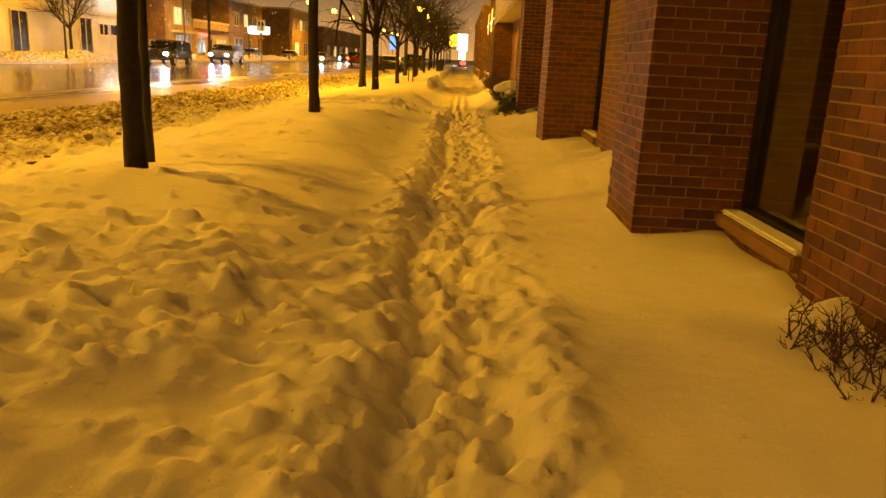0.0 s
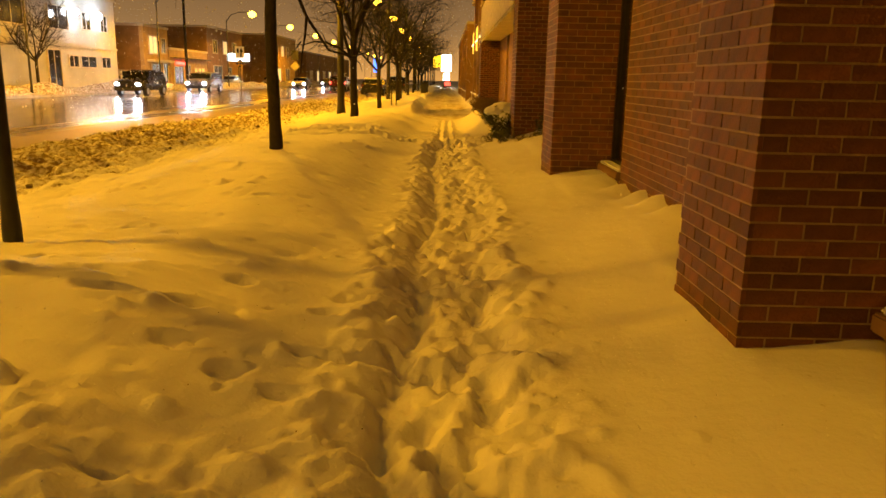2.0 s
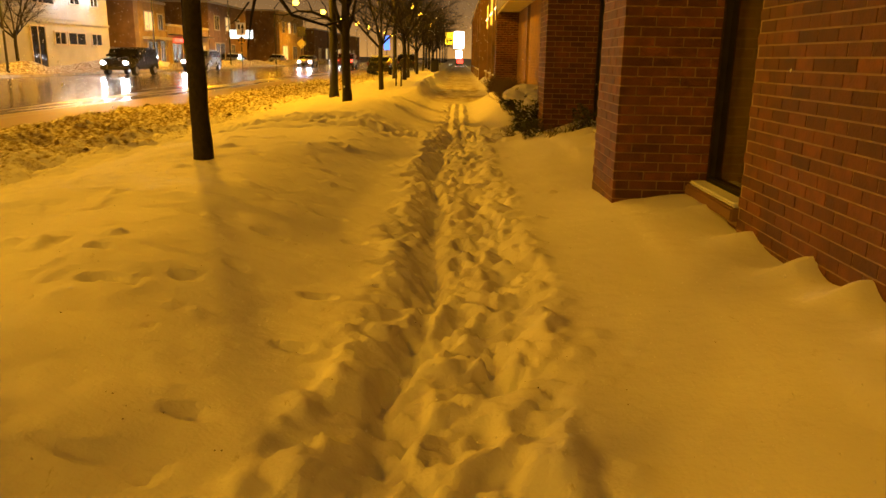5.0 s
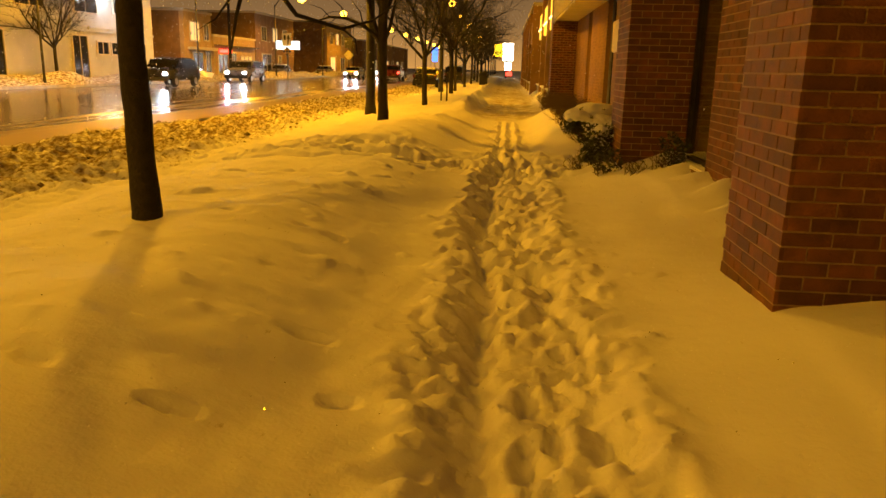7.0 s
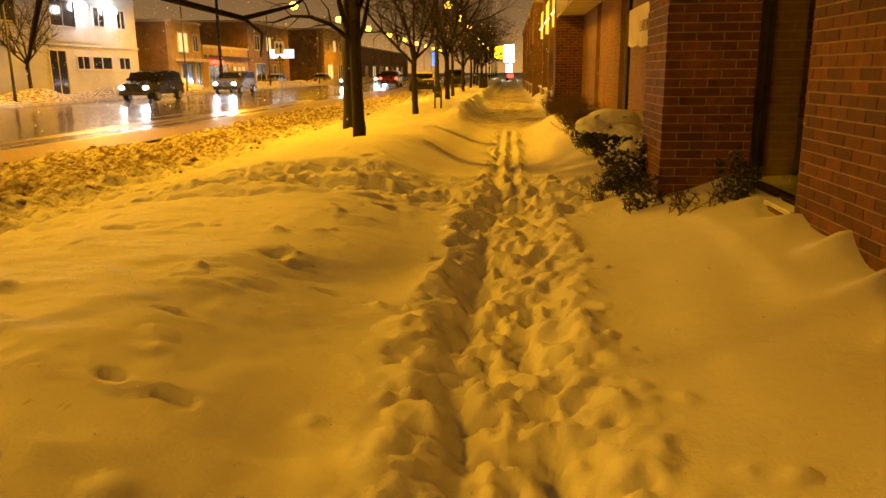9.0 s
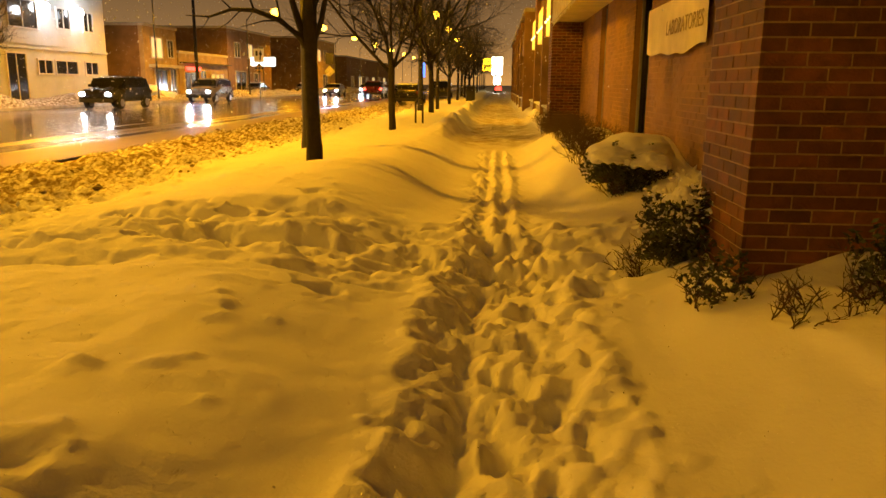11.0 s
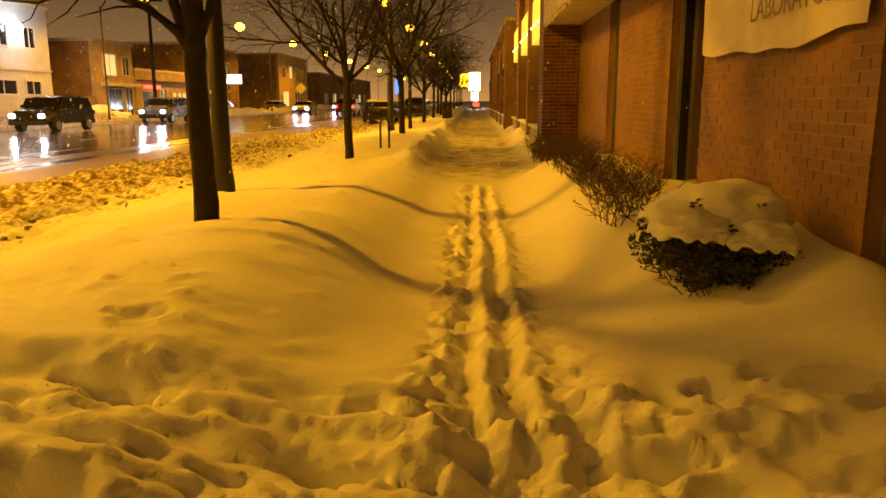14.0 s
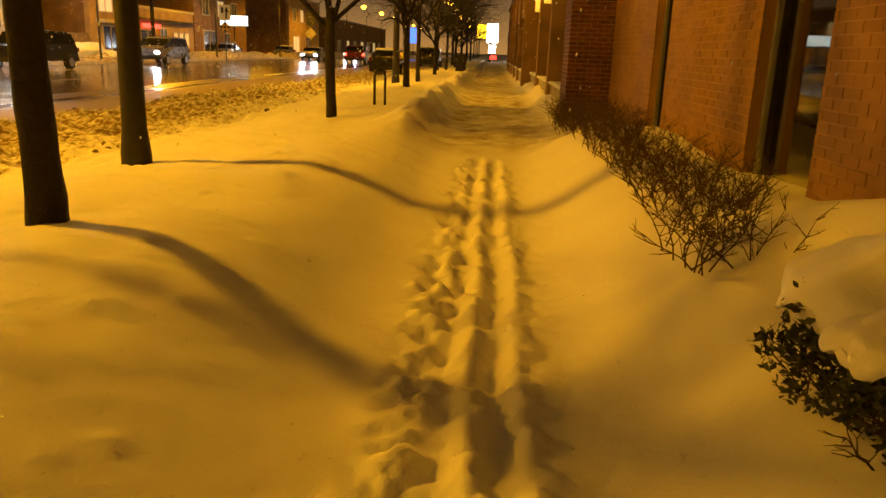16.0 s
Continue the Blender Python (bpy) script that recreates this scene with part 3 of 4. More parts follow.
for y0, y1 in PANELS:
    lay("y", GLASS_X, y0, y1, -0.2, 3.05, None, panel_v, panel_f)
lay("x", 35.0, PIER_X + 0.024, 2.3, -0.2, 3.05)
lay("y", PIER_X, 35.0, 36.2, -0.2, 4.4)

# banner on the panel wall
banner = thing("banner", (2.14, 22.2, 1.76), "sagging cream cloth banner with faded lettering on brick", "banner")
bv, bf = [], []
for j in range(13):
    for i in range(41):
        u, v = i / 40, j / 12
        sag = -0.06 * math.sin(math.pi * u) * (1 - v) + 0.05 * (1 - v) * noise.noise((u * 5, 0, 0))
        bv.append((0.014 * noise.noise((u * 6, v * 2, 3)) - 0.01, 3.25 * u, 0.62 * v + sag + 0.02))
n0 = len(bv)
bv += [(x + 0.004, y, z) for x, y, z in bv]
for j in range(12):
    for i in range(40):
        a = j * 41 + i
        bf.append((a, a + 41, a + 42, a + 1))
        bf.append((n0 + a, n0 + a + 1, n0 + a + 42, n0 + a + 41))
raw("cloth", bv, bf, CANVAS, banner, True)
cu = bpy.data.curves.new("lettering", "FONT")
cu.body, cu.size, cu.extrude, cu.align_x = "LABORATORIES", 0.26, 0.002, "LEFT"
cu.materials.append(INK)
word = new("lettering", cu)
word.parent = banner
word.matrix_local = Matrix(((0, 0, -1, -0.045), (-1, 0, 0, 1.85), (0, 1, 0, 0.2), (0, 0, 0, 1)))
tagged(word, "faded brown lettering")

# ---- further buildings on this side ----
def storefront(y0, y1, x, height, mat, bays, lit):
    b = thing("storefront_building", (x, y0, 0), "low brick shop row with tall dark windows", "building")
    L = y1 - y0
    part("wall", box(0.45, 8, 0, L, -0.3, height), mat, b)
    part("parapet", box(-0.02, 8.05, 0, L, height, height + 0.2, 0.02), CONCRETE, b)
    step_y = L / bays
    for k in range(bays):
        a = k * step_y
        part("pilaster", box(0, 0.45, a, a + 0.55, -0.3, height, 0.015), mat, b)
        part("bulkhead", box(0.1, 0.45, a + 0.55, a + step_y, -0.3, 0.55, 0.01), CONCRETE, b)
        part("sill_snow", box(0.0, 0.42, a + 0.6, a + step_y - 0.05, 0.55, 0.62, 0.03), CAP, b)
        w = new("window"); w.parent = b
        part("pane", box(0.36, 0.44, a + 0.6, a + step_y - 0.06, 0.62, 2.95), DARK_GLASS, w)
        part("mullion", box(0.3, 0.36, a + step_y / 2, a + step_y / 2 + 0.08, 0.62, 2.95), BRONZE, w)
        part("sign_panel", box(0.1, 0.44, a + 0.56, a + step_y - 0.02, 3.02, 4.3, 0.01), YELLOW_GLOW if lit else mat, b, "yellow lit fascia panel" if lit else "")
        part("upper_wall", box(0.2, 0.45, a + 0.55, a + step_y, 4.32, height), mat, b)
        if lit:
            for q in range(5):
                bl = bmesh.new()
                bmesh.ops.create_icosphere(bl, subdivisions=1, radius=0.05, matrix=Matrix.Translation((0.07, a + 0.8 + q * (step_y - 1) / 4, 3.5)))
                part("bulb", bl, BULB_GLOW, b)
    return b


storefront(36.25, 52.5, 1.5, 6.0, DARK_WALL, 3, True)
storefront(54.0, 92.0, 1.25, 5.0, DARK_WALL, 6, False)
storefront(100.0, 145.0, 2.2, 4.2, TAN_WALL, 5, False)

# ---- street lamps ----
def street_lamp(x, y, side, thick=1.0, reach=2.8):
    s = thing("street_lamp", (x, y, snow_at(x, y) - 0.15 if x > -10 else 0.0), "dark street lamp pole with glowing amber head", "street lamp", "street lamps")
    b = tube([(0, 0, 0), (0, 0, 0.25), (0, 0, 0.5), (0, 0, 7.2)], [0.15 * thick, 0.15 * thick, 0.12 * thick, 0.075 * thick], 12)
    part("pole", b, POLE, s, smooth=True)
    part("arm", tube([(0, 0, 7.0), (side * reach * 0.18, 0, 7.7), (side * reach * 0.5, 0, 8.0), (side * (reach - 0.3), 0, 8.02)], [0.05, 0.045, 0.04, 0.035], 8), POLE, s, smooth=True)
    h = bmesh.new()
    bmesh.ops.create_uvsphere(h, u_segments=14, v_segments=8, radius=1, matrix=Matrix.Translation((side * reach, 0, 8.02)) @ Matrix.Diagonal((0.38, 0.17, 0.12, 1)))
    part("head", h, POLE, s, smooth=True)
    g = bmesh.new()
    bmesh.ops.create_uvsphere(g, u_segments=14, v_segments=8, radius=1, matrix=Matrix.Translation((side * reach, 0, 7.8)) @ Matrix.Diagonal((0.42, 0.4, 0.36, 1)))
    gl = part("lens", g, LAMP_GLOW, s, "glowing amber lens", True)
    gl.visible_shadow = False
    return s


for y in LAMP_Y:
    street_lamp(-2.99 if y == LAMP_Y[1] else -3.55, y - (0.25 if y == LAMP_Y[1] else 0.4), -1, 0.42 if y == LAMP_Y[1] else 1.0, REACH.get(y, 2.45) + 0.1)
for y in FAR_LAMP_Y:
    street_lamp(-23.9, y, 1, 0.55)

# ---- bare street trees ----
def tree_mesh(seed, fork, radius, height):
    rng = random.Random(seed)
    trunk = bmesh.new()
    pts = [Vector((0, 0, -0.35))]
    lean = Vector((rng.uniform(-0.006, 0.006), rng.uniform(-0.006, 0.006), 0))
    for k in range(19):
        z = fork * (k + 0.3) / 18
        pts.append(Vector((lean.x * z + rng.gauss(0, 0.003) + 0.012 * math.sin(z * 2.1 + seed), lean.y * z + rng.gauss(0, 0.003), z)))
    rad = [radius * 1.35] + [radius * (1.04 - 0.18 * k / 18 + (0.08 if k < 2 else 0)) for k in range(19)]
    tube(pts, rad, 20, trunk)
    for v in trunk.verts:
        out = Vector((v.co.x, v.co.y, 0))
        if out.length > 0:
            v.co += out.normalized() * 0.011 * noise.noise(Vector((v.co.x * 28, v.co.y * 28, v.co.z * 3.0 + seed)))
    crown = bmesh.new()

    def grow(p, d, length, r, depth):
        pieces = 4 if depth < 3 else 3
        line, rads = [p], [r]
        q, v = p.copy(), d.copy()
        for k in range(pieces):
            v = (v + Vector((rng.gauss(0, 0.16), rng.gauss(0, 0.16), rng.gauss(0.03, 0.12)))).normalized()
            q = q + v * length / pieces
            line.append(q.copy())
            rads.append(r * (1 - 0.45 * (k + 1) / pieces))
            if depth < 5 and k >= (0 if depth else 1):
                for _ in range(2 if (depth in (1, 2, 3) and rng.random() < 0.75) else 1):
                    a = rng.uniform(0, 2 * math.pi)
                    side = v.orthogonal().normalized()
                    side.rotate(Matrix.Rotation(a, 3, v))
                    w = (v * rng.uniform(0.5, 0.9) + side * rng.uniform(0.5, 0.9)).normalized()
                    w.z = w.z * 0.8 + 0.12
                    grow(q.copy(), w.normalized(), length * rng.uniform(0.45, 0.68), rads[-1] * rng.uniform(0.5, 0.68), depth + 1 if depth else depth + 1)
        if r > 0.002:
            tube(line, rads, 8 if depth == 0 else (6 if depth < 2 else (4 if depth < 3 else 3)), crown)

    top = pts[-1]
    limbs = 6
    for k in range(limbs):
        a = 2 * math.pi * k / limbs + rng.uniform(-0.4, 0.4)
        up = rng.uniform(0.75, 1.5) if k else 3.0
        d = Vector((math.cos(a), math.sin(a), up)).normalized()
        grow(top - Vector((0, 0, rng.uniform(0.05, 0.4))), d, (height - fork) * rng.uniform(0.5, 0.68), radius * rng.uniform(0.45, 0.62), 1)
    return trunk, crown


def tree(seed, x, y, fork, radius, height):
    t = thing("street_tree", (x, y, snow_at(x, y)), "bare dark street tree standing in deep snow", "tree", "street trees")
    tr, cr = tree_mesh(seed, fork, radius, height)
    part("trunk", tr, BARK, t, smooth=True)
    part("crown", cr, BARK, t, "bare forking branches", smooth=True)
    return t


t0 = tree(3, -2.72, 6.25, 2.5, 0.085, 7.2)
t1 = tree(8, -2.56, 13.2, 2.4, 0.088, 7.0)
# its long low limb, drooping towards the walked way
low = bmesh.new()
tube([(0, 0.02, 2.3), (0.03, 0.35, 2.7), (0.06, 0.9, 2.6), (0.18, 1.75, 2.0), (0.45, 2.3, 1.5), (0.8, 2.7, 1.4), (1.05, 3.0, 1.5), (1.3, 3.4, 1.75)], [0.045, 0.038, 0.034, 0.027, 0.022, 0.018, 0.012, 0.005], 7, low)
tube([(0.18, 1.75, 2.0), (0.15, 1.75, 1.7), (0.13, 1.6, 1.45), (0.12, 1.42, 1.08)], [0.028, 0.022, 0.016, 0.006], 6, low)
tube([(0.8, 2.7, 1.4), (0.95, 2.6, 1.3), (1.03, 2.3, 1.15)], [0.013, 0.009, 0.004], 5, low)
tube([(0.12, 1.55, 1.6), (-0.02, 1.5, 1.4), (-0.1, 1.3, 1.3)], [0.012, 0.008, 0.003], 5, low)
part("limb", low, BARK, t1, "low drooping limb", True)
ta = tree(21, -2.77, 24.55, 2.35, 0.107, 7.6)
side_limb = bmesh.new()
tube([(0, 0, 1.5), (-0.14, -0.02, 1.75), (-0.42, -0.05, 1.98), (-0.8, -0.02, 2.12), (-1.15, 0.05, 2.14), (-1.5, 0.1, 2.04), (-1.85, 0.1, 2.06)], [0.06, 0.05, 0.042, 0.034, 0.026, 0.016, 0.006], 8, side_limb)
tube([(0, 0, 1.5), (-0.12, 0.03, 1.8), (-0.25, 0.05, 2.2), (-0.36, 0.06, 2.7), (-0.55, 0.08, 3.3), (-0.62, 0.1, 4.0)], [0.066, 0.056, 0.048, 0.04, 0.03, 0.015], 8, side_limb)
tube([(0.02, 0, 1.65), (0.14, 0.04, 1.95), (0.24, 0.05, 2.4), (0.3, 0.06, 3.1)], [0.05, 0.042, 0.033, 0.015], 8, side_limb)
for a, b, c, w in (((-0.42, -0.05, 1.98), (-0.62, -0.2, 1.96), (-0.95, -0.3, 1.86), 0.016), ((-0.8, -0.02, 2.12), (-0.9, 0.05, 2.35), (-1.15, 0.1, 2.55), 0.018), ((-1.15, 0.05, 2.14), (-1.3, -0.05, 2.3), (-1.6, -0.1, 2.4), 0.013),
                   ((-1.0, 0.02, 2.13), (-1.25, 0.12, 1.95), (-1.5, 0.2, 1.84), 0.012), ((-0.42, -0.05, 1.98), (-0.5, 0.1, 2.25), (-0.75, 0.2, 2.55), 0.02), ((-1.5, 0.1, 2.04), (-1.62, 0.15, 1.9), (-1.8, 0.15, 1.82), 0.008)):
    tube([a, b, c], [w, w * 0.7, w * 0.25], 6, side_limb)
part("limb", side_limb, BARK, ta, "long side limb", True)
tb = tree(34, -2.78, 33.0, 1.75, 0.085, 6.4)
for src, x, y, turn, sc in ((ta, -2.73, 44.1, 70, 0.95), (t0, -2.95, 50.2, 30, 0.95), (tb, -2.9, 58.5, 130, 1.05), (t1, -3.0, 70, 200, 1), (ta, -3.0, 82, 250, 0.95), (tb, -3.0, 95, 10, 1.1), (tb, -25.4, 49.5, 40, 1.1), (t0, -3.0, 108, 300, 1), (t1, -3.0, 124, 80, 1)):
    c = copy_thing(src, pose(x, y, snow_at(x, y), 0, 0, turn))
    c.scale = (sc, sc, sc)

# ---- shrubs ----
def leafy(bm, rng, centre, half, count, size, floor=-9):
    for _ in range(count):
        while True:
            u = Vector((rng.uniform(-1, 1), rng.uniform(-1, 1), rng.uniform(-1, 1)))
            edge = 0.78 + 0.55 * noise.noise(u.normalized() * 2.2 + Vector(centre) * 3 + Vector((count * 0.01, 0, 0)))
            if 0.4 * edge < u.length < edge:
                break
        p = Vector((centre[0] + u.x * half[0], centre[1] + u.y * half[1], centre[2] + u.z * half[2]))
        if p.z < floor:
            continue
        s = size * rng.uniform(0.6, 1.3)
        r = Euler((rng.uniform(0, 6.3), rng.uniform(0, 6.3), rng.uniform(0, 6.3))).to_matrix()
        v = [bm.verts.new(p + r @ Vector(c)) for c in ((0, -s, 0), (s * 0.45, 0, s * 0.12), (0, s, 0), (-s * 0.45, 0, s * 0.12))]
        bm.faces.new(v)


def twigs(bm, rng, count, spread, height):
    for _ in range(count):
        p = Vector((rng.uniform(-spread[0], spread[0]), rng.uniform(-spread[1], spread[1]), -0.08))
        d = Vector((rng.gauss(0, 0.45), rng.gauss(0, 0.45), 1)).normalized()
        line = [p]
        for k in range(4):
            d = (d + Vector((rng.gauss(0, 0.28), rng.gauss(0, 0.28), 0.02))).normalized()
            line.append(line[-1] + d * height * rng.uniform(0.18, 0.32))
        tube(line, [0.006, 0.005, 0.004, 0.003, 0.0015], 3, bm)
        for k in (1, 2, 3, 4):
            for _ in range(2):
                e = (d + Vector((rng.gauss(0, 0.8), rng.gauss(0, 0.8), rng.gauss(0.1, 0.35)))).normalized()
                m = line[k] + e * height * rng.uniform(0.1, 0.25)
                tube([line[k], m, m + (e + Vector((rng.gauss(0, .5), rng.gauss(0, .5), .2))) * height * 0.12], [0.0035, 0.0025, 0.0012], 3, bm)
                f = (e + Vector((rng.gauss(0, .7), rng.gauss(0, .7), rng.gauss(.1, .3)))).normalized()
                tube([m, m + f * height * rng.uniform(0.08, 0.18)], [0.0022, 0.001], 3, bm)


def snow_cap(bm, rng, centre, half, cut, lumps):
    r = bmesh.ops.create_icosphere(bm, subdivisions=5, radius=1)
    for v in r["verts"]:
        d = v.co.copy()
        n = 1 + lumps * noise.noise(d * 1.6 + Vector(centre)) + lumps * 0.35 * noise.noise(d * 4.5 + Vector(centre))
        edge = cut + 0.5 * noise.noise(d * 2.7 + Vector((4, 1, 2)))
        z = d.z
        if z < edge:
            z = edge + (z - edge) * 0.12
            n *= 0.96
        v.co = Vector((centre[0] + d.x * half[0] * n, centre[1] + d.y * half[1] * n, centre[2] + z * half[2] * n))


def shrub(x, y, half, cap, label, seed, leaves, cut=-0.02):
    rng = random.Random(seed)
    s = thing("shrub", (x, y, snow_at(x, y)), label, "shrub")
    b = bmesh.new()
    leafy(b, rng, (0, 0, half[2] * 0.62), (half[0], half[1], half[2]), leaves, 0.024, -0.05)
    part("foliage", b, LEAF, s)
    for piece in range(24 if cap else 9):
        st = bmesh.new()
        twigs(st, rng, 1, (half[0] * 0.6, half[1] * 0.6), half[2] * (0.8 if cap else 1.3))
        part("stem", st, TWIG, s)
    if not cap:
        return s
    if cut > 0:
        dust = bmesh.new()
        leafy(dust, rng, (-0.01, -0.02, half[2] * 0.85), (half[0] * 1.02, half[1] * 1.02, half[2] * 1.05), leaves // 7, 0.024, half[2] * 0.5)
        tagged(part("snow_dust", dust, CAP, s, "snow caught on leaves"), kind="stuff")
    for cx, cy, cz, hx, hy, hz in cap:
        c = bmesh.new()
        snow_cap(c, rng, (cx, cy, cz), (hx, hy, hz), cut, 0.15)
        part("snow_cap", c, CAP, s, "thick rounded cap of snow", True)
    return s


shrub(1.45, 22.6, (0.53, 0.56, 0.42), ((0.06, 0.12, 0.38, 0.52, 0.5, 0.29), (-0.22, -0.26, 0.38, 0.27, 0.22, 0.15), (0.2, -0.34, 0.33, 0.25, 0.2, 0.15)), "round evergreen shrub under a thick cap of snow", 5, 6500)
shrub(1.37, 19.05, (0.49, 0.46, 0.38), ((-0.14, -0.02, 0.4, 0.14, 0.16, 0.16), (0.1, 0.1, 0.44, 0.1, 0.14, 0.1), (0.08, -0.2, 0.4, 0.1, 0.08, 0.07)), "dark evergreen shrub lightly dusted with snow", 6, 5200, 0.3)
shrub(1.22, 18.0, (0.24, 0.2, 0.2), (), "low half-buried evergreen sprig in snow", 7, 420)
shrub(1.95, 17.6, (0.22, 0.3, 0.26), (), "small dark evergreen shrub beside brick wall", 9, 600)
for k, (x, y, w, L, h, cnt) in enumerate(((1.25, 24.3, 0.3, 0.4, 0.42, 34), (1.4, 25.5, 0.3, 0.6, 0.46, 50), (1.4, 27.2, 0.3, 0.9, 0.46, 60), (1.4, 29.2, 0.35, 1.1, 0.5, 80), (1.4, 31.4, 0.35, 1.2, 0.5, 80), (1.4, 33.6, 0.35, 1.1, 0.5, 70), (1.75, 3.0, 0.22, 0.4, 0.26, 44), (1.55, 17.5, 0.2, 0.25, 0.25, 20), (0.98, 19.2, 0.1, 0.16, 0.3, 14))):
    rng = random.Random(50 + k)
    s = thing("bare_shrub", (x, y, snow_at(x, y)), "leafless brown shrub poking through snow", "shrub", "leafless shrubs")
    for piece in range(int(cnt * 1.2)):
        b = bmesh.new()
        twigs(b, rng, 1, (w, L), h * 0.9)
        part("stem", b, TWIG, s)

# ---- bike rack ----
rack = thing("bike_rack", (-2.49, 36.0, snow_at(-2.49, 36.0) - 0.05), "black inverted-U steel bike rack in snow", "bike rack", turn=-35)
rp = [(0, 0, -0.1), (0, 0, 0.62)] + [(0, 0.16 - 0.16 * math.cos(a), 0.62 + 0.16 * math.sin(a)) for a in (0.5, 1.0, 1.57, 2.1, 2.6)] + [(0, 0.32, 0.62), (0, 0.32, -0.1)]
part("hoop", tube(rp, [0.028] * len(rp), 8), POLE, rack, smooth=True)

# ---- litter bin ----
tb_ = thing("litter_bin", (-1.9, 66, 0.0), "dark square litter bin in snow", "litter bin")
part("bin_body", box(-0.3, 0.3, -0.3, 0.3, 0, 1.05, 0.03), POLE, tb_)
part("bin_lid", box(-0.33, 0.33, -0.33, 0.33, 1.05, 1.2, 0.05), POLE, tb_)

# ---- vehicles ----
SEDAN = ((-2.2, 0.35), (-2.25, 0.6), (-2.15, 0.82), (-1.1, 0.95), (-0.45, 1.38), (0.75, 1.42), (1.55, 1.02), (2.15, 0.95), (2.25, 0.7), (2.2, 0.35))
SUV = ((-2.25, 0.4), (-2.3, 0.7), (-2.2, 1.0), (-1.15, 1.1), (-0.6, 1.62), (0.3, 1.72), (1.8, 1.68), (2.15, 1.15), (2.25, 0.85), (2.2, 0.4))


def vehicle(kind, x, y, turn, paint, label, head=False, tail=False):
    """Front points to -y before the turn."""
    v = thing("car", (x, y, -0.12), label, "car", turn=turn)
    prof = SUV if kind == "suv" else SEDAN
    half = 0.93 if kind == "suv" else 0.88
    part("body", extrude_profile(prof, -half, half, 0.09, 0.16), paint, v)
    zt = max(z for _, z in prof)
    belt = 1.13 if kind == "suv" else 0.98
    g = [(prof[3][0] + 0.14, belt), (prof[4][0] + 0.03, zt - 0.12), (prof[6][0] - (0.1 if kind == "suv" else 0.75), zt - 0.11), (prof[6][0] + (0.12 if kind == "suv" else -0.15), belt)]
    part("side_window", extrude_profile(g, half - 0.11, half - 0.02, 0, 0.06), DARK_GLASS, v)
    part("side_window", extrude_profile(g, -half + 0.02, -half + 0.11, 0, -0.06), DARK_GLASS, v)
    ws = bmesh.new()
    a, b = prof[3], prof[4]
    q = [ws.verts.new(c) for c in ((-half + 0.1, a[0] + 0.05, a[1] + 0.08), (half - 0.1, a[0] + 0.05, a[1] + 0.08), (half - 0.22, b[0] - 0.06, b[1] - 0.03), (-half + 0.22, b[0] - 0.06, b[1] - 0.03))]
    ws.faces.new(q)
    bmesh.ops.solidify(ws, geom=ws.faces[:], thickness=0.03)
    part("windscreen", ws, DARK_GLASS, v)
    a, b = prof[6], prof[7]
    rw = bmesh.new()
    q = [rw.verts.new(c) for c in ((half - 0.18, a[0] + 0.08, a[1] - 0.1), (-half + 0.18, a[0] + 0.08, a[1] - 0.1), (-half + 0.12, b[0] + 0.02, b[1] + 0.06), (half - 0.12, b[0] + 0.02, b[1] + 0.06))]
    rw.faces.new(q)
    bmesh.ops.solidify(rw, geom=rw.faces[:], thickness=0.03)
    part("rear_window", rw, DARK_GLASS, v)
    for wy in (-1.4, 1.4):
        for wx in (-half + 0.08, half - 0.08):
            w = bmesh.new()
            bmesh.ops.create_cone(w, cap_ends=True, segments=24, radius1=0.34, radius2=0.34, depth=0.24, matrix=pose(wx, wy, 0.34, 0, 90, 0))
            bmesh.ops.bevel(w, geom=w.edges[:], offset=0.03, segments=1, affect="EDGES")
            wo = part("wheel", w, RUBBER, v)
            r = bmesh.new()
            bmesh.ops.create_cone(r, cap_ends=True, segments=16, radius1=0.2, radius2=0.2, depth=0.27, matrix=pose(wx, wy, 0.34, 0, 90, 0))
            part("rim", r, STEEL, wo)
    for s in (-1, 1):
        hz = 0.78 if kind == "suv" else 0.66
        h = bmesh.new()
        bmesh.ops.create_uvsphere(h, u_segments=12, v_segments=8, radius=1, matrix=Matrix.Translation((s * (half - 0.24), prof[1][0] + 0.02, hz)) @ Matrix.Diagonal((0.16, 0.06, 0.1, 1)))
        part("headlight", h, HEAD_GLOW if head else STEEL, v, "glaring white headlight" if head else "", True)
        tl = box(s * (half - 0.12) - 0.1, s * (half - 0.12) + 0.1, prof[8][0] - 0.06, prof[8][0] + 0.03, 0.8, 1.0, 0.02)
        part("tail_light", tl, TAIL_GLOW if tail else CAR_RED, v)
        part("mirror", box(s * half - 0.02 * s, s * (half + 0.2), prof[3][0] + 0.3, prof[3][0] + 0.42, belt, belt + 0.15, 0.02), paint, v)
    part("bumper", box(-half + 0.05, half - 0.05, prof[0][0] - 0.08, prof[0][0] + 0.05, 0.36, 0.56, 0.03), RUBBER, v)
    part("rear_bumper", box(-half + 0.05, half - 0.05, prof[-1][0] - 0.05, prof[-1][0] + 0.08, 0.36, 0.56, 0.03), RUBBER, v)
    if not head and not tail:
        part("snow_cover", extrude_profile([(prof[4][0] + .1, zt - 0.03), (prof[4][0] + .3, zt + 0.08), (prof[5][0] + .3, zt + 0.09), (prof[5][0] + .5, zt - 0.04)], -half + 0.22, half - 0.22, 0.02), CAP, v)
    if head:
        for s in (-1, 1):
            e = Vector((x, y, 0)) + Euler((0, 0, radians(turn))).to_matrix() @ Vector((s * 0.6, -2.5, 0.6))
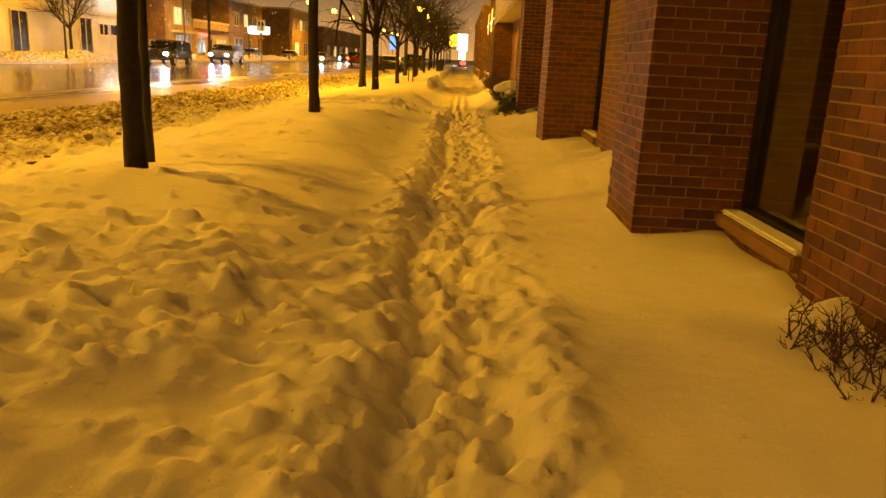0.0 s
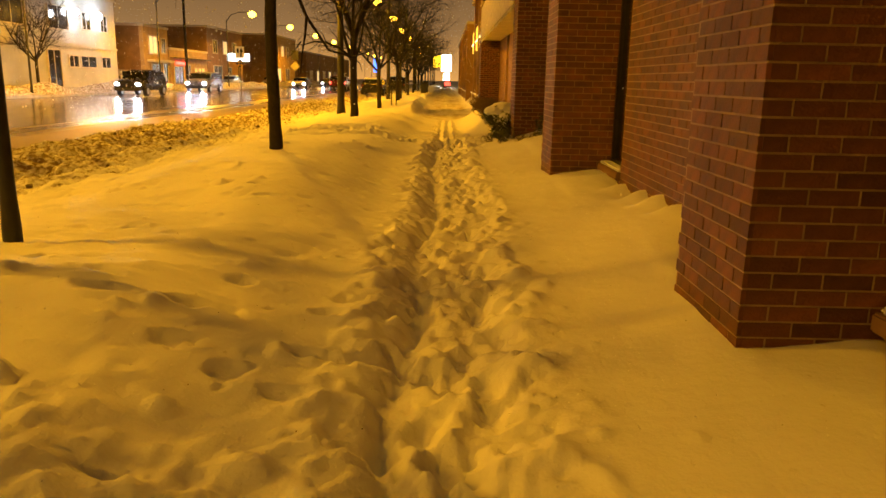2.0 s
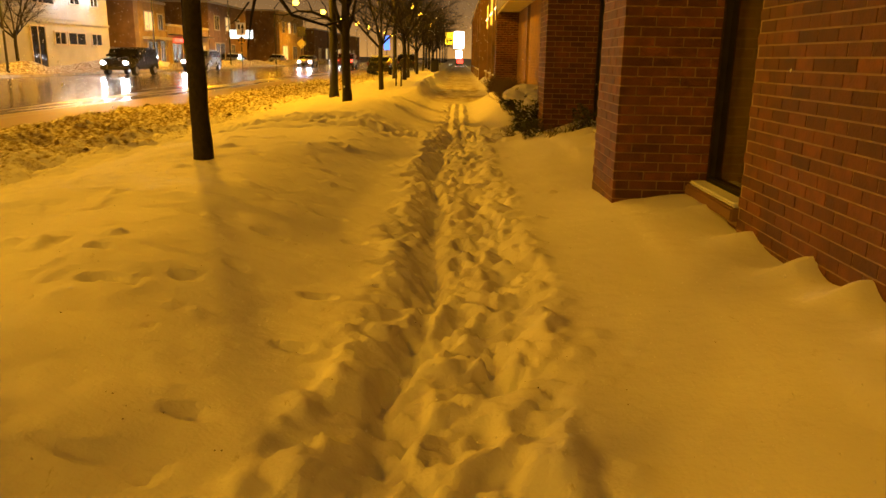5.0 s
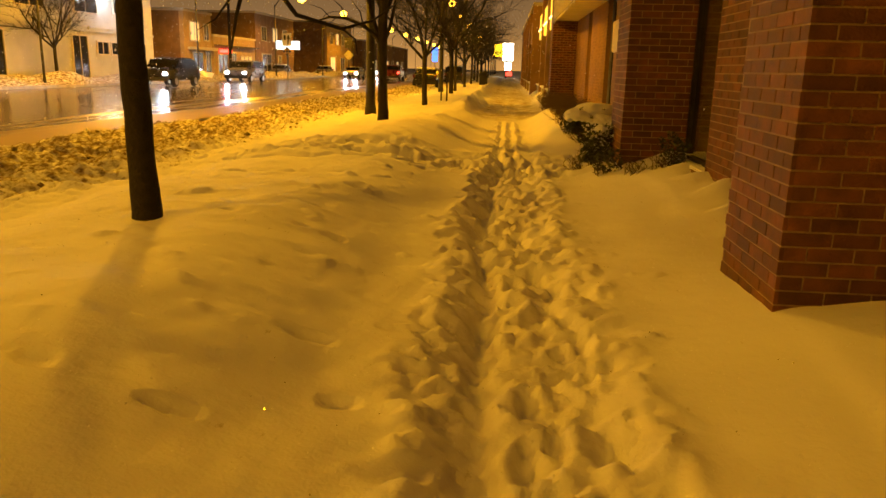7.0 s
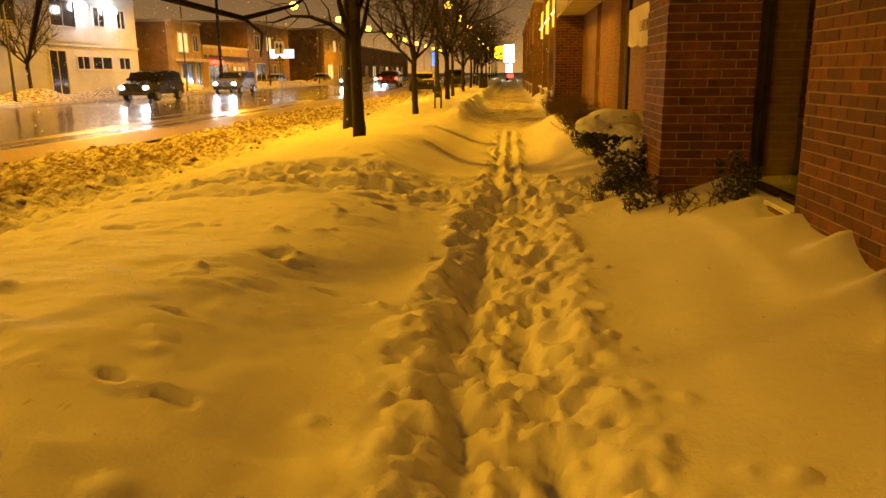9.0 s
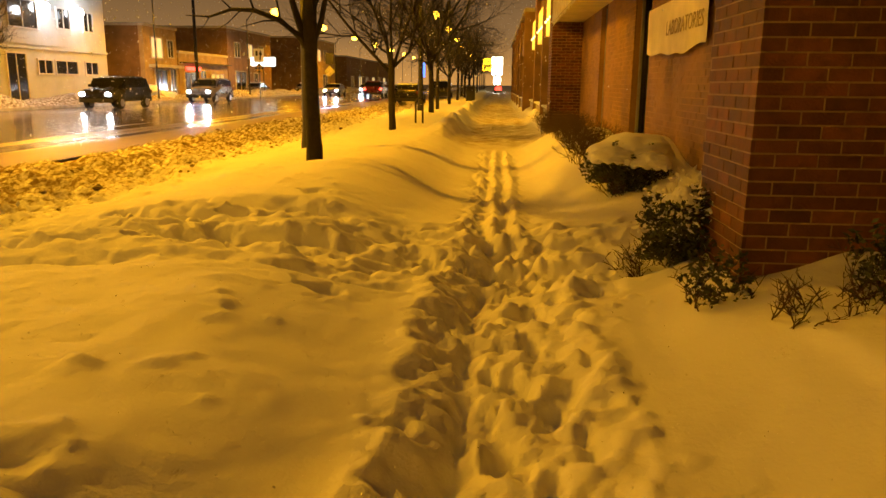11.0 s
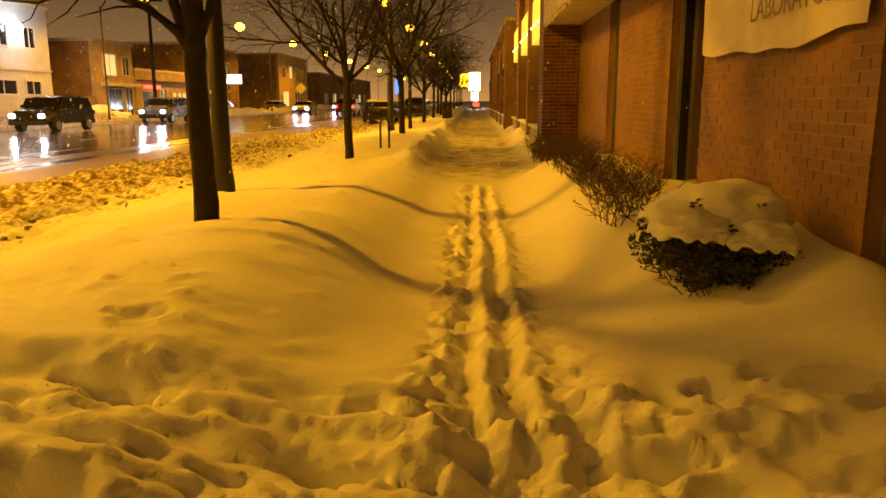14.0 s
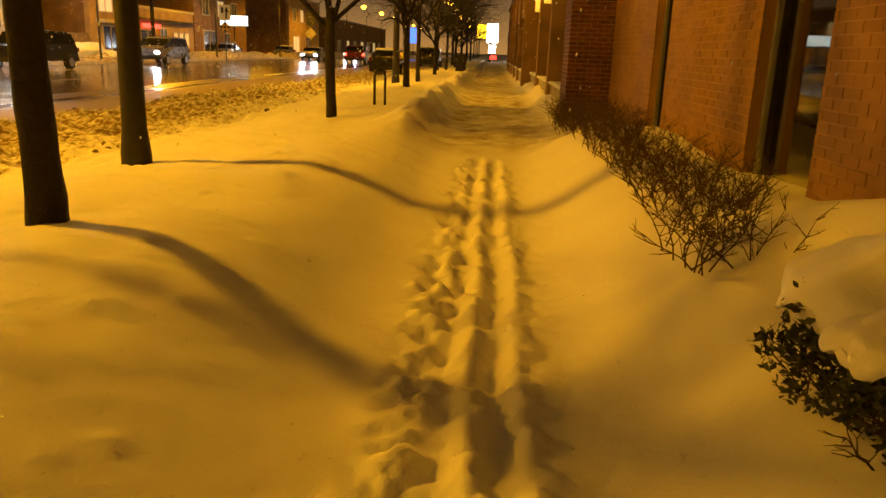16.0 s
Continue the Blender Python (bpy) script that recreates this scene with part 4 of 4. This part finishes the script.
            f = e + Euler((0, 0, radians(turn))).to_matrix() @ Vector((0, -20, -0.9))
            lamp("headlight_beam", "SPOT", tuple(e), 1600, COOL, 0.06, tuple(f), 55, 0.7)
    return v


vehicle("suv", -20.6, 53.5, 0, CAR_DARK, "dark snowy sports utility car with headlights on", head=True)
vehicle("suv", -20.8, 67.5, 0, CAR_GREY, "grey sports utility car with headlights on", head=True)
vehicle("sedan", -18.0, 97, 0, CAR_GREY, "grey saloon car with headlights on", head=True)
vehicle("sedan", -18.2, 120, 0, CAR_DARK, "dark saloon car with headlights on", head=True)
vehicle("suv", -12.6, 92, 180, CAR_RED, "maroon sports utility car with red tail lights", tail=True)
vehicle("sedan", -5.9, 64, 180, CAR_DARK, "dark parked car dusted with snow")
vehicle("suv", -5.4, 86, 180, CAR_DARK, "dark parked sports utility car in snow")
vehicle("sedan", -26.6, 96, 0, CAR_GREY, "grey parked car before the brick houses")
vehicle("sedan", -26.2, 116, 0, CAR_GREY, "pale parked car covered with snow")

# ---- far side of the street ----
def far_building(name, y0, y1, x, height, mat, label, openings, depth=14, parapet=TRIM, side=None):
    """Openings: (y, z, width, height, glazing material)."""
    b = thing(name, (x, y0, 0), label, "building")
    L = y1 - y0
    part("wall", box(-depth, 0, 0, L, -0.3, height), mat, b)
    if side:
        part("side_wall", box(-depth, -0.35, -0.05, 0.01, -0.3, height - 0.003), side, b, "dark brick side wall")
    part("roof", box(-depth - 0.1, 0.12, -0.1, L + 0.1, height, height + 0.22, 0.03), parapet, b)
    for oy, oz, w, h, gm in openings:
        win = new("window"); win.parent = b
        f = bmesh.new()
        for a, c, d, e_ in ((oy - 0.08, oy, oz, oz + h), (oy + w, oy + w + 0.08, oz, oz + h), (oy - 0.08, oy + w + 0.08, oz + h, oz + h + 0.1), (oy - 0.12, oy + w + 0.12, oz - 0.1, oz)):
            box(0.0, 0.09, a, c, d, e_, bm=f)
        part("window_frame", f, TRIM, win)
        part("pane", box(0.0, 0.03, oy, oy + w, oz, oz + h), gm, win)
        part("mullion", box(0.03, 0.06, oy + w / 2 - 0.03, oy + w / 2 + 0.03, oz, oz + h), TRIM, win)
    return b


FX = -27.2
white = far_building("white_building", 40, 65.3, FX, 6.9, WHITE_WALL, "white two-storey building with floodlights on its front",
    [(22.6, 4.5, 1.1, 1.15, DARK_GLASS), (19.6, 4.5, 1.3, 1.15, DARK_GLASS), (14.8, 4.3, 2.6, 1.5, DARK_GLASS), (9, 4.3, 2.6, 1.5, DARK_GLASS), (22.4, 1.75, 1.5, 0.75, DARK_GLASS), (19.0, 1.75, 2.4, 0.75, DARK_GLASS), (17.2, 1.75, 1.4, 0.75, DARK_GLASS), (14.3, 0.2, 1.7, 2.6, DARK_GLASS), (6, 0.2, 1.7, 2.6, DARK_GLASS)])
part("string_course", box(0, 0.12, 0, 25.3, 3.1, 3.25, 0.02), WHITE_WALL, white)
part("blank_sign", box(0, 0.1, 14.2, 20.6, 3.35, 4.1, 0.02), WHITE_WALL, white, "blank white sign board")
for fy in (17.9, 21.6):
    fl = bmesh.new()
    bmesh.ops.create_uvsphere(fl, u_segments=12, v_segments=8, radius=0.3, matrix=Matrix.Translation((0.35, fy, 5.55)))
    ff = part("floodlight", fl, FLOOD_GLOW, white, "glaring white floodlight", True)
    ff.visible_shadow = False
    part("floodlight_bracket", box(0, 0.3, fy - 0.04, fy + 0.04, 5.8, 5.88, 0.01), POLE, white)
    lamp("flood_light", "POINT", (FX + 1.5, 40 + fy, 5.4), 110, COOL, 0.25)

tan = far_building("tan_brick_house", 71, 77.0, FX, 5.5, TAN_WALL, "two-storey tan brick shop house with dark side wall",
    [(1.2, 3.2, 1.9, 1.5, WARM_WINDOW), (4.2, 3.3, 1.0, 1.3, DARK_GLASS), (1.6, 0.4, 2.2, 1.8, DARK_GLASS), (4.4, 0.1, 1.1, 2.2, DARK_GLASS)], side=DARK_WALL)
part("awning", box(0, 0.7, 0.6, 5.8, 2.4, 2.65, 0.03), TRIM, tan)
shop = far_building("low_shop", 77.3, 89.0, FX, 3.7, TAN_WALL, "low shop with red lit sign above its door",
    [(1.0, 0.4, 2.6, 1.7, DARK_GLASS), (4.6, 0.1, 1.2, 2.2, DARK_GLASS), (7.2, 0.9, 0.8, 1.1, WARM_WINDOW), (8.4, 0.9, 0.8, 1.1, WARM_WINDOW), (9.6, 0.9, 0.8, 1.1, WARM_WINDOW)])
part("slanted_roof", extrude_profile([(0.2, 2.9), (0.2, 3.0), (11.5, 3.0), (11.5, 2.9)], -0.2, 0.6, 0.01), ROOFING, shop)
part("red_sign", box(0.1, 0.2, 1.2, 4.4, 2.3, 2.6, 0.01), RED_SIGN, shop, "red lit sign band")
far_building("brown_brick_block", 89.3, 104, FX, 6.6, DARK_WALL, "brown brick two-storey block with a lit sign",
    [(2.0, 3.9, 1.6, 1.4, DARK_GLASS), (6.0, 3.9, 1.6, 1.4, WARM_WINDOW), (10.0, 3.9, 1.6, 1.4, DARK_GLASS), (2.0, 0.4, 3.2, 2.0, DARK_GLASS), (8, 0.1, 1.2, 2.2, DARK_GLASS)])
far_building("brick_corner_block", 122, 140, FX, 7.6, TAN_WALL, "tan brick corner block with a vertical lit sign",
    [(2.0, 4.6, 1.6, 1.6, DARK_GLASS), (6.0, 4.6, 1.6, 1.6, WARM_WINDOW), (10.0, 4.6, 1.6, 1.6, DARK_GLASS), (2.0, 0.4, 3.2, 2.2, WARM_WINDOW), (9, 0.4, 3.2, 2.2, DARK_GLASS)], side=DARK_WALL)
far_building("distant_block", 150, 215, FX, 6.0, DARK_WALL, "distant dark row of shops", [(4 + 8 * k, 0.6, 3.0, 2.0, WARM_WINDOW if k % 2 else DARK_GLASS) for k in range(7)])
sg = thing("lit_sign_board", (-24.6, 92.5, 0), "pale glowing shop sign on a post", "sign")
part("post", tube([(0, 0, 0), (0, 0, 3.2)], [0.06, 0.06], 8), POLE, sg)
part("board", box(-1.3, 1.3, -0.12, 0.12, 3.0, 3.9, 0.03), CYAN_SIGN, sg, "glowing pale sign face")
fence = thing("timber_fence", (FX - 0.1, 65.5, 0), "weathered upright board fence behind a snow heap", "fence")
for k in range(36):
    part("board", box(-0.03, 0.03, k * 0.15, k * 0.15 + 0.14, -0.1, 1.65 + 0.03 * math.sin(k * 2.1), 0.006), FENCE, fence)
heap = bmesh.new()
snow_cap(heap, random.Random(1), (0, 0, 0), (1.6, 4.0, 1.0), -0.05, 0.5)
ho = part("snow_heap", heap, CAP, None, smooth=True)
ho.location = (-25.3, 66.0, 0.0)
tagged(ho, "ploughed heap of snow beside fence", "snow heap")

# sign posts
def sign_post(x, y, h):
    s = thing("sign_post", (x, y, -0.1), "road sign with arrow above a chequered hazard diamond", "road sign")
    part("post", tube([(0, 0, 0), (0, 0, h)], [0.04, 0.04], 8), POLE, s)
    p = part("sign_plate", box(-0.45, 0.45, -0.06, -0.03, h - 1.15, h, 0.01), SIGN_WHITE, s, "white arrow sign plate")
    a = bmesh.new()
    vs = [a.verts.new((x_, -0.075, z_)) for x_, z_ in ((0.05, h - 1.0), (0.17, h - 1.0), (0.2, h - 0.55), (0.32, h - 0.5), (0.17, h - 0.12), (0.0, h - 0.45), (0.09, h - 0.52))]
    a.faces.new(vs)
    bmesh.ops.solidify(a, geom=a.faces[:], thickness=0.008)
    part("arrow", a, SIGN_BLACK, p)
    part("island_mark", box(-0.28, -0.08, -0.075, -0.066, h - 0.6, h - 0.18, 0.003), SIGN_BLACK, p)
    d = bmesh.new()
    box(-0.32, 0.32, -0.05, -0.03, -0.32, 0.32, bm=d)
    bmesh.ops.transform(d, verts=d.verts[:], matrix=pose(0, 0, h - 1.65) @ Matrix.Rotation(radians(45), 4, "Y"))
    dm = part("hazard_diamond", d, SIGN_YELLOW, s, "yellow hazard diamond")
    for i in range(3):
        for j in range(3):
            if (i + j) % 2 == 0:
                c = bmesh.new()
                box(-0.3 + i * 0.2, -0.1 + i * 0.2, -0.062, -0.054, -0.3 + j * 0.2, -0.1 + j * 0.2, bm=c)
                bmesh.ops.transform(c, verts=c.verts[:], matrix=pose(0, 0, h - 1.65) @ Matrix.Rotation(radians(45), 4, "Y"))
                part("check", c, SIGN_BLACK, dm)
    return s


sign_post(-20.9, 79.5, 4.3)
s2 = thing("warning_sign", (-21.4, 110, -0.1), "two stacked road signs on a thin post", "road sign")
part("post", tube([(0, 0, 0), (0, 0, 5.2)], [0.05, 0.05], 8), POLE, s2)
part("upper_plate", box(-0.5, 0.5, -0.06, -0.03, 3.8, 5.1, 0.01), POLE, s2)
dd = bmesh.new()
box(-0.5, 0.5, -0.05, -0.03, -0.5, 0.5, bm=dd)
bmesh.ops.transform(dd, verts=dd.verts[:], matrix=pose(0, 0, 2.9) @ Matrix.Rotation(radians(45), 4, "Y"))
part("diamond_plate", dd, CONCRETE, s2)
up = thing("utility_pole", (-25.2, 76.2, 0), "tall wooden utility pole by the shop houses", "utility pole")
part("pole", tube([(0, 0, 0), (0, 0, 9.5)], [0.15, 0.11], 10), BARK, up)
part("crossarm", box(-1.1, 1.1, -0.06, 0.06, 8.8, 8.95, 0.01), BARK, up)

# bright signs at the end of the view
big = thing("pole_sign", (-1.0, 150, 0), "tall glowing pole sign in white and yellow", "sign")
part("pole", tube([(0.6, 0, -0.2), (0.6, 0, 6)], [0.2, 0.2], 10), POLE, big)
part("white_panel", box(-0.1, 1.8, -0.2, 0.2, 3.0, 6.1, 0.06), WHITE_SIGN, big, "glaring white sign face")
part("yellow_panel", box(-1.75, -0.12, -0.2, 0.2, 3.7, 5.9, 0.2), YELLOW_SIGN, big, "yellow lit sign face")
part("lower_panel", box(0.3, 1.5, -0.2, 0.2, 1.3, 2.7, 0.05), WHITE_SIGN, big)
part("red_panel", box(0.5, 1.7, -0.2, 0.2, 0.3, 1.0, 0.05), RED_SIGN, big, "red neon strip")
bs = thing("blue_sign", (-15.5, 170, 3.0), "small blue lit sign down the street", "sign")
part("board", box(-0.6, 0.6, -0.1, 0.1, -0.3, 2.6, 0.02), BLUE_SIGN, bs)
part("post", tube([(0, 0, -3.1), (0, 0, -0.3)], [0.08, 0.08], 8), POLE, bs)

# ---- clods thrown up by the plough ----
cr_ = random.Random(31)
cb = bmesh.new()
for k in range(380):
    x, y = -4.5 - 3.4 * cr_.random() ** 0.8, 6 + 60 * cr_.random() ** 1.5
    r = cr_.uniform(0.02, 0.055)
    made = bmesh.ops.create_icosphere(cb, subdivisions=1, radius=r, matrix=Matrix.Translation((x, y, snow_at(x, y) + r * 0.3)) @ Matrix.Diagonal((cr_.uniform(0.8, 1.6), cr_.uniform(0.8, 1.6), 0.7, 1)))
    for v in made["verts"]:
        v.co += Vector((cr_.gauss(0, 1), cr_.gauss(0, 1), cr_.gauss(0, 1))) * r * 0.2
tagged(part("slush_clods", cb, SLUSH), "brown frozen slush clods along the road edge", "slush", kind="stuff")

# ---- falling snow ----
fr = random.Random(77)
fv, ff_ = [], []
for k in range(7000):
    p = Vector((fr.uniform(-26, 2.0), fr.uniform(2, 75), fr.uniform(0.2, 9)))
    if -2.2 < p.x < 1.6 and p.y < 26:
        continue
    r = fr.uniform(0.006, 0.016)
    n = len(fv)
    fv += [tuple(p + Vector(d) * r) for d in ((1, 0, 0), (-1, 0, 0), (0, 1, 0), (0, -1, 0), (0.3, 0.2, 1.8), (-0.3, -0.2, -1.8))]
    ff_ += [(n + a, n + b, n + c) for a, b, c in ((0, 2, 4), (2, 1, 4), (1, 3, 4), (3, 0, 4), (2, 0, 5), (1, 2, 5), (3, 1, 5), (0, 3, 5))]
tagged(raw("snowflakes", fv, ff_, CAP), "white snowflakes drifting in the air", "snow", kind="stuff")

# ---- ice crystals glinting on the snow ----
GLINT = material("ice_crystal", (0.9, 0.92, 0.95), 0.3, 1.0, 0.05, 5.0, 0.0)
gr = random.Random(91)
iv, if_ = [], []
for k in range(9000):
    x, y = gr.uniform(-3.6, 1.6), 1.5 + 24 * gr.random()
    i, j = int(np.searchsorted(gx, x)), int(np.searchsorted(gy, y))
    p = Vector((float(gx[i]), float(gy[j]), float(GZ[j, i]) + 0.004))
    q = Euler((gr.gauss(0, 0.7), gr.gauss(0, 0.7), gr.uniform(0, 6.3))).to_matrix()
    a = gr.uniform(0.002, 0.006)
    n = len(iv)
    iv += [tuple(p + q @ Vector(d) * a) for d in ((1, 0, 0), (-0.5, 0.87, 0), (-0.5, -0.87, 0), (0, 0, -0.6))]
    if_ += [(n, n + 1, n + 2), (n + 1, n, n + 3), (n + 2, n + 1, n + 3), (n, n + 2, n + 3)]
tagged(raw("ice_crystals", iv, if_, GLINT), "tiny ice crystals glinting on fresh snow", "snow", kind="stuff")

# ---- bricks ----
raw_panel = tagged(raw("brickwork", panel_v, panel_f, BRICK_P, building), "tan-red stretcher bricks of panel wall", kind="stuff")
rows = raw("brickwork", rows_v, rows_f, BRICK_I, wall)
tagged(rows, "red stretcher bricks in running bond", kind="stuff")
shapes = {}
for c, h in singles:
    key = tuple(round(v, 3) for v in h)
    if key not in shapes:
        me = bpy.data.meshes.new("brick")
        me.from_pydata(brick_box((0, 0, 0), key), [], BOXF)
        me.materials.append(BRICK)
        shapes[key] = me
    b = new("brick", shapes[key])
    b.parent = wall
    b.location = c
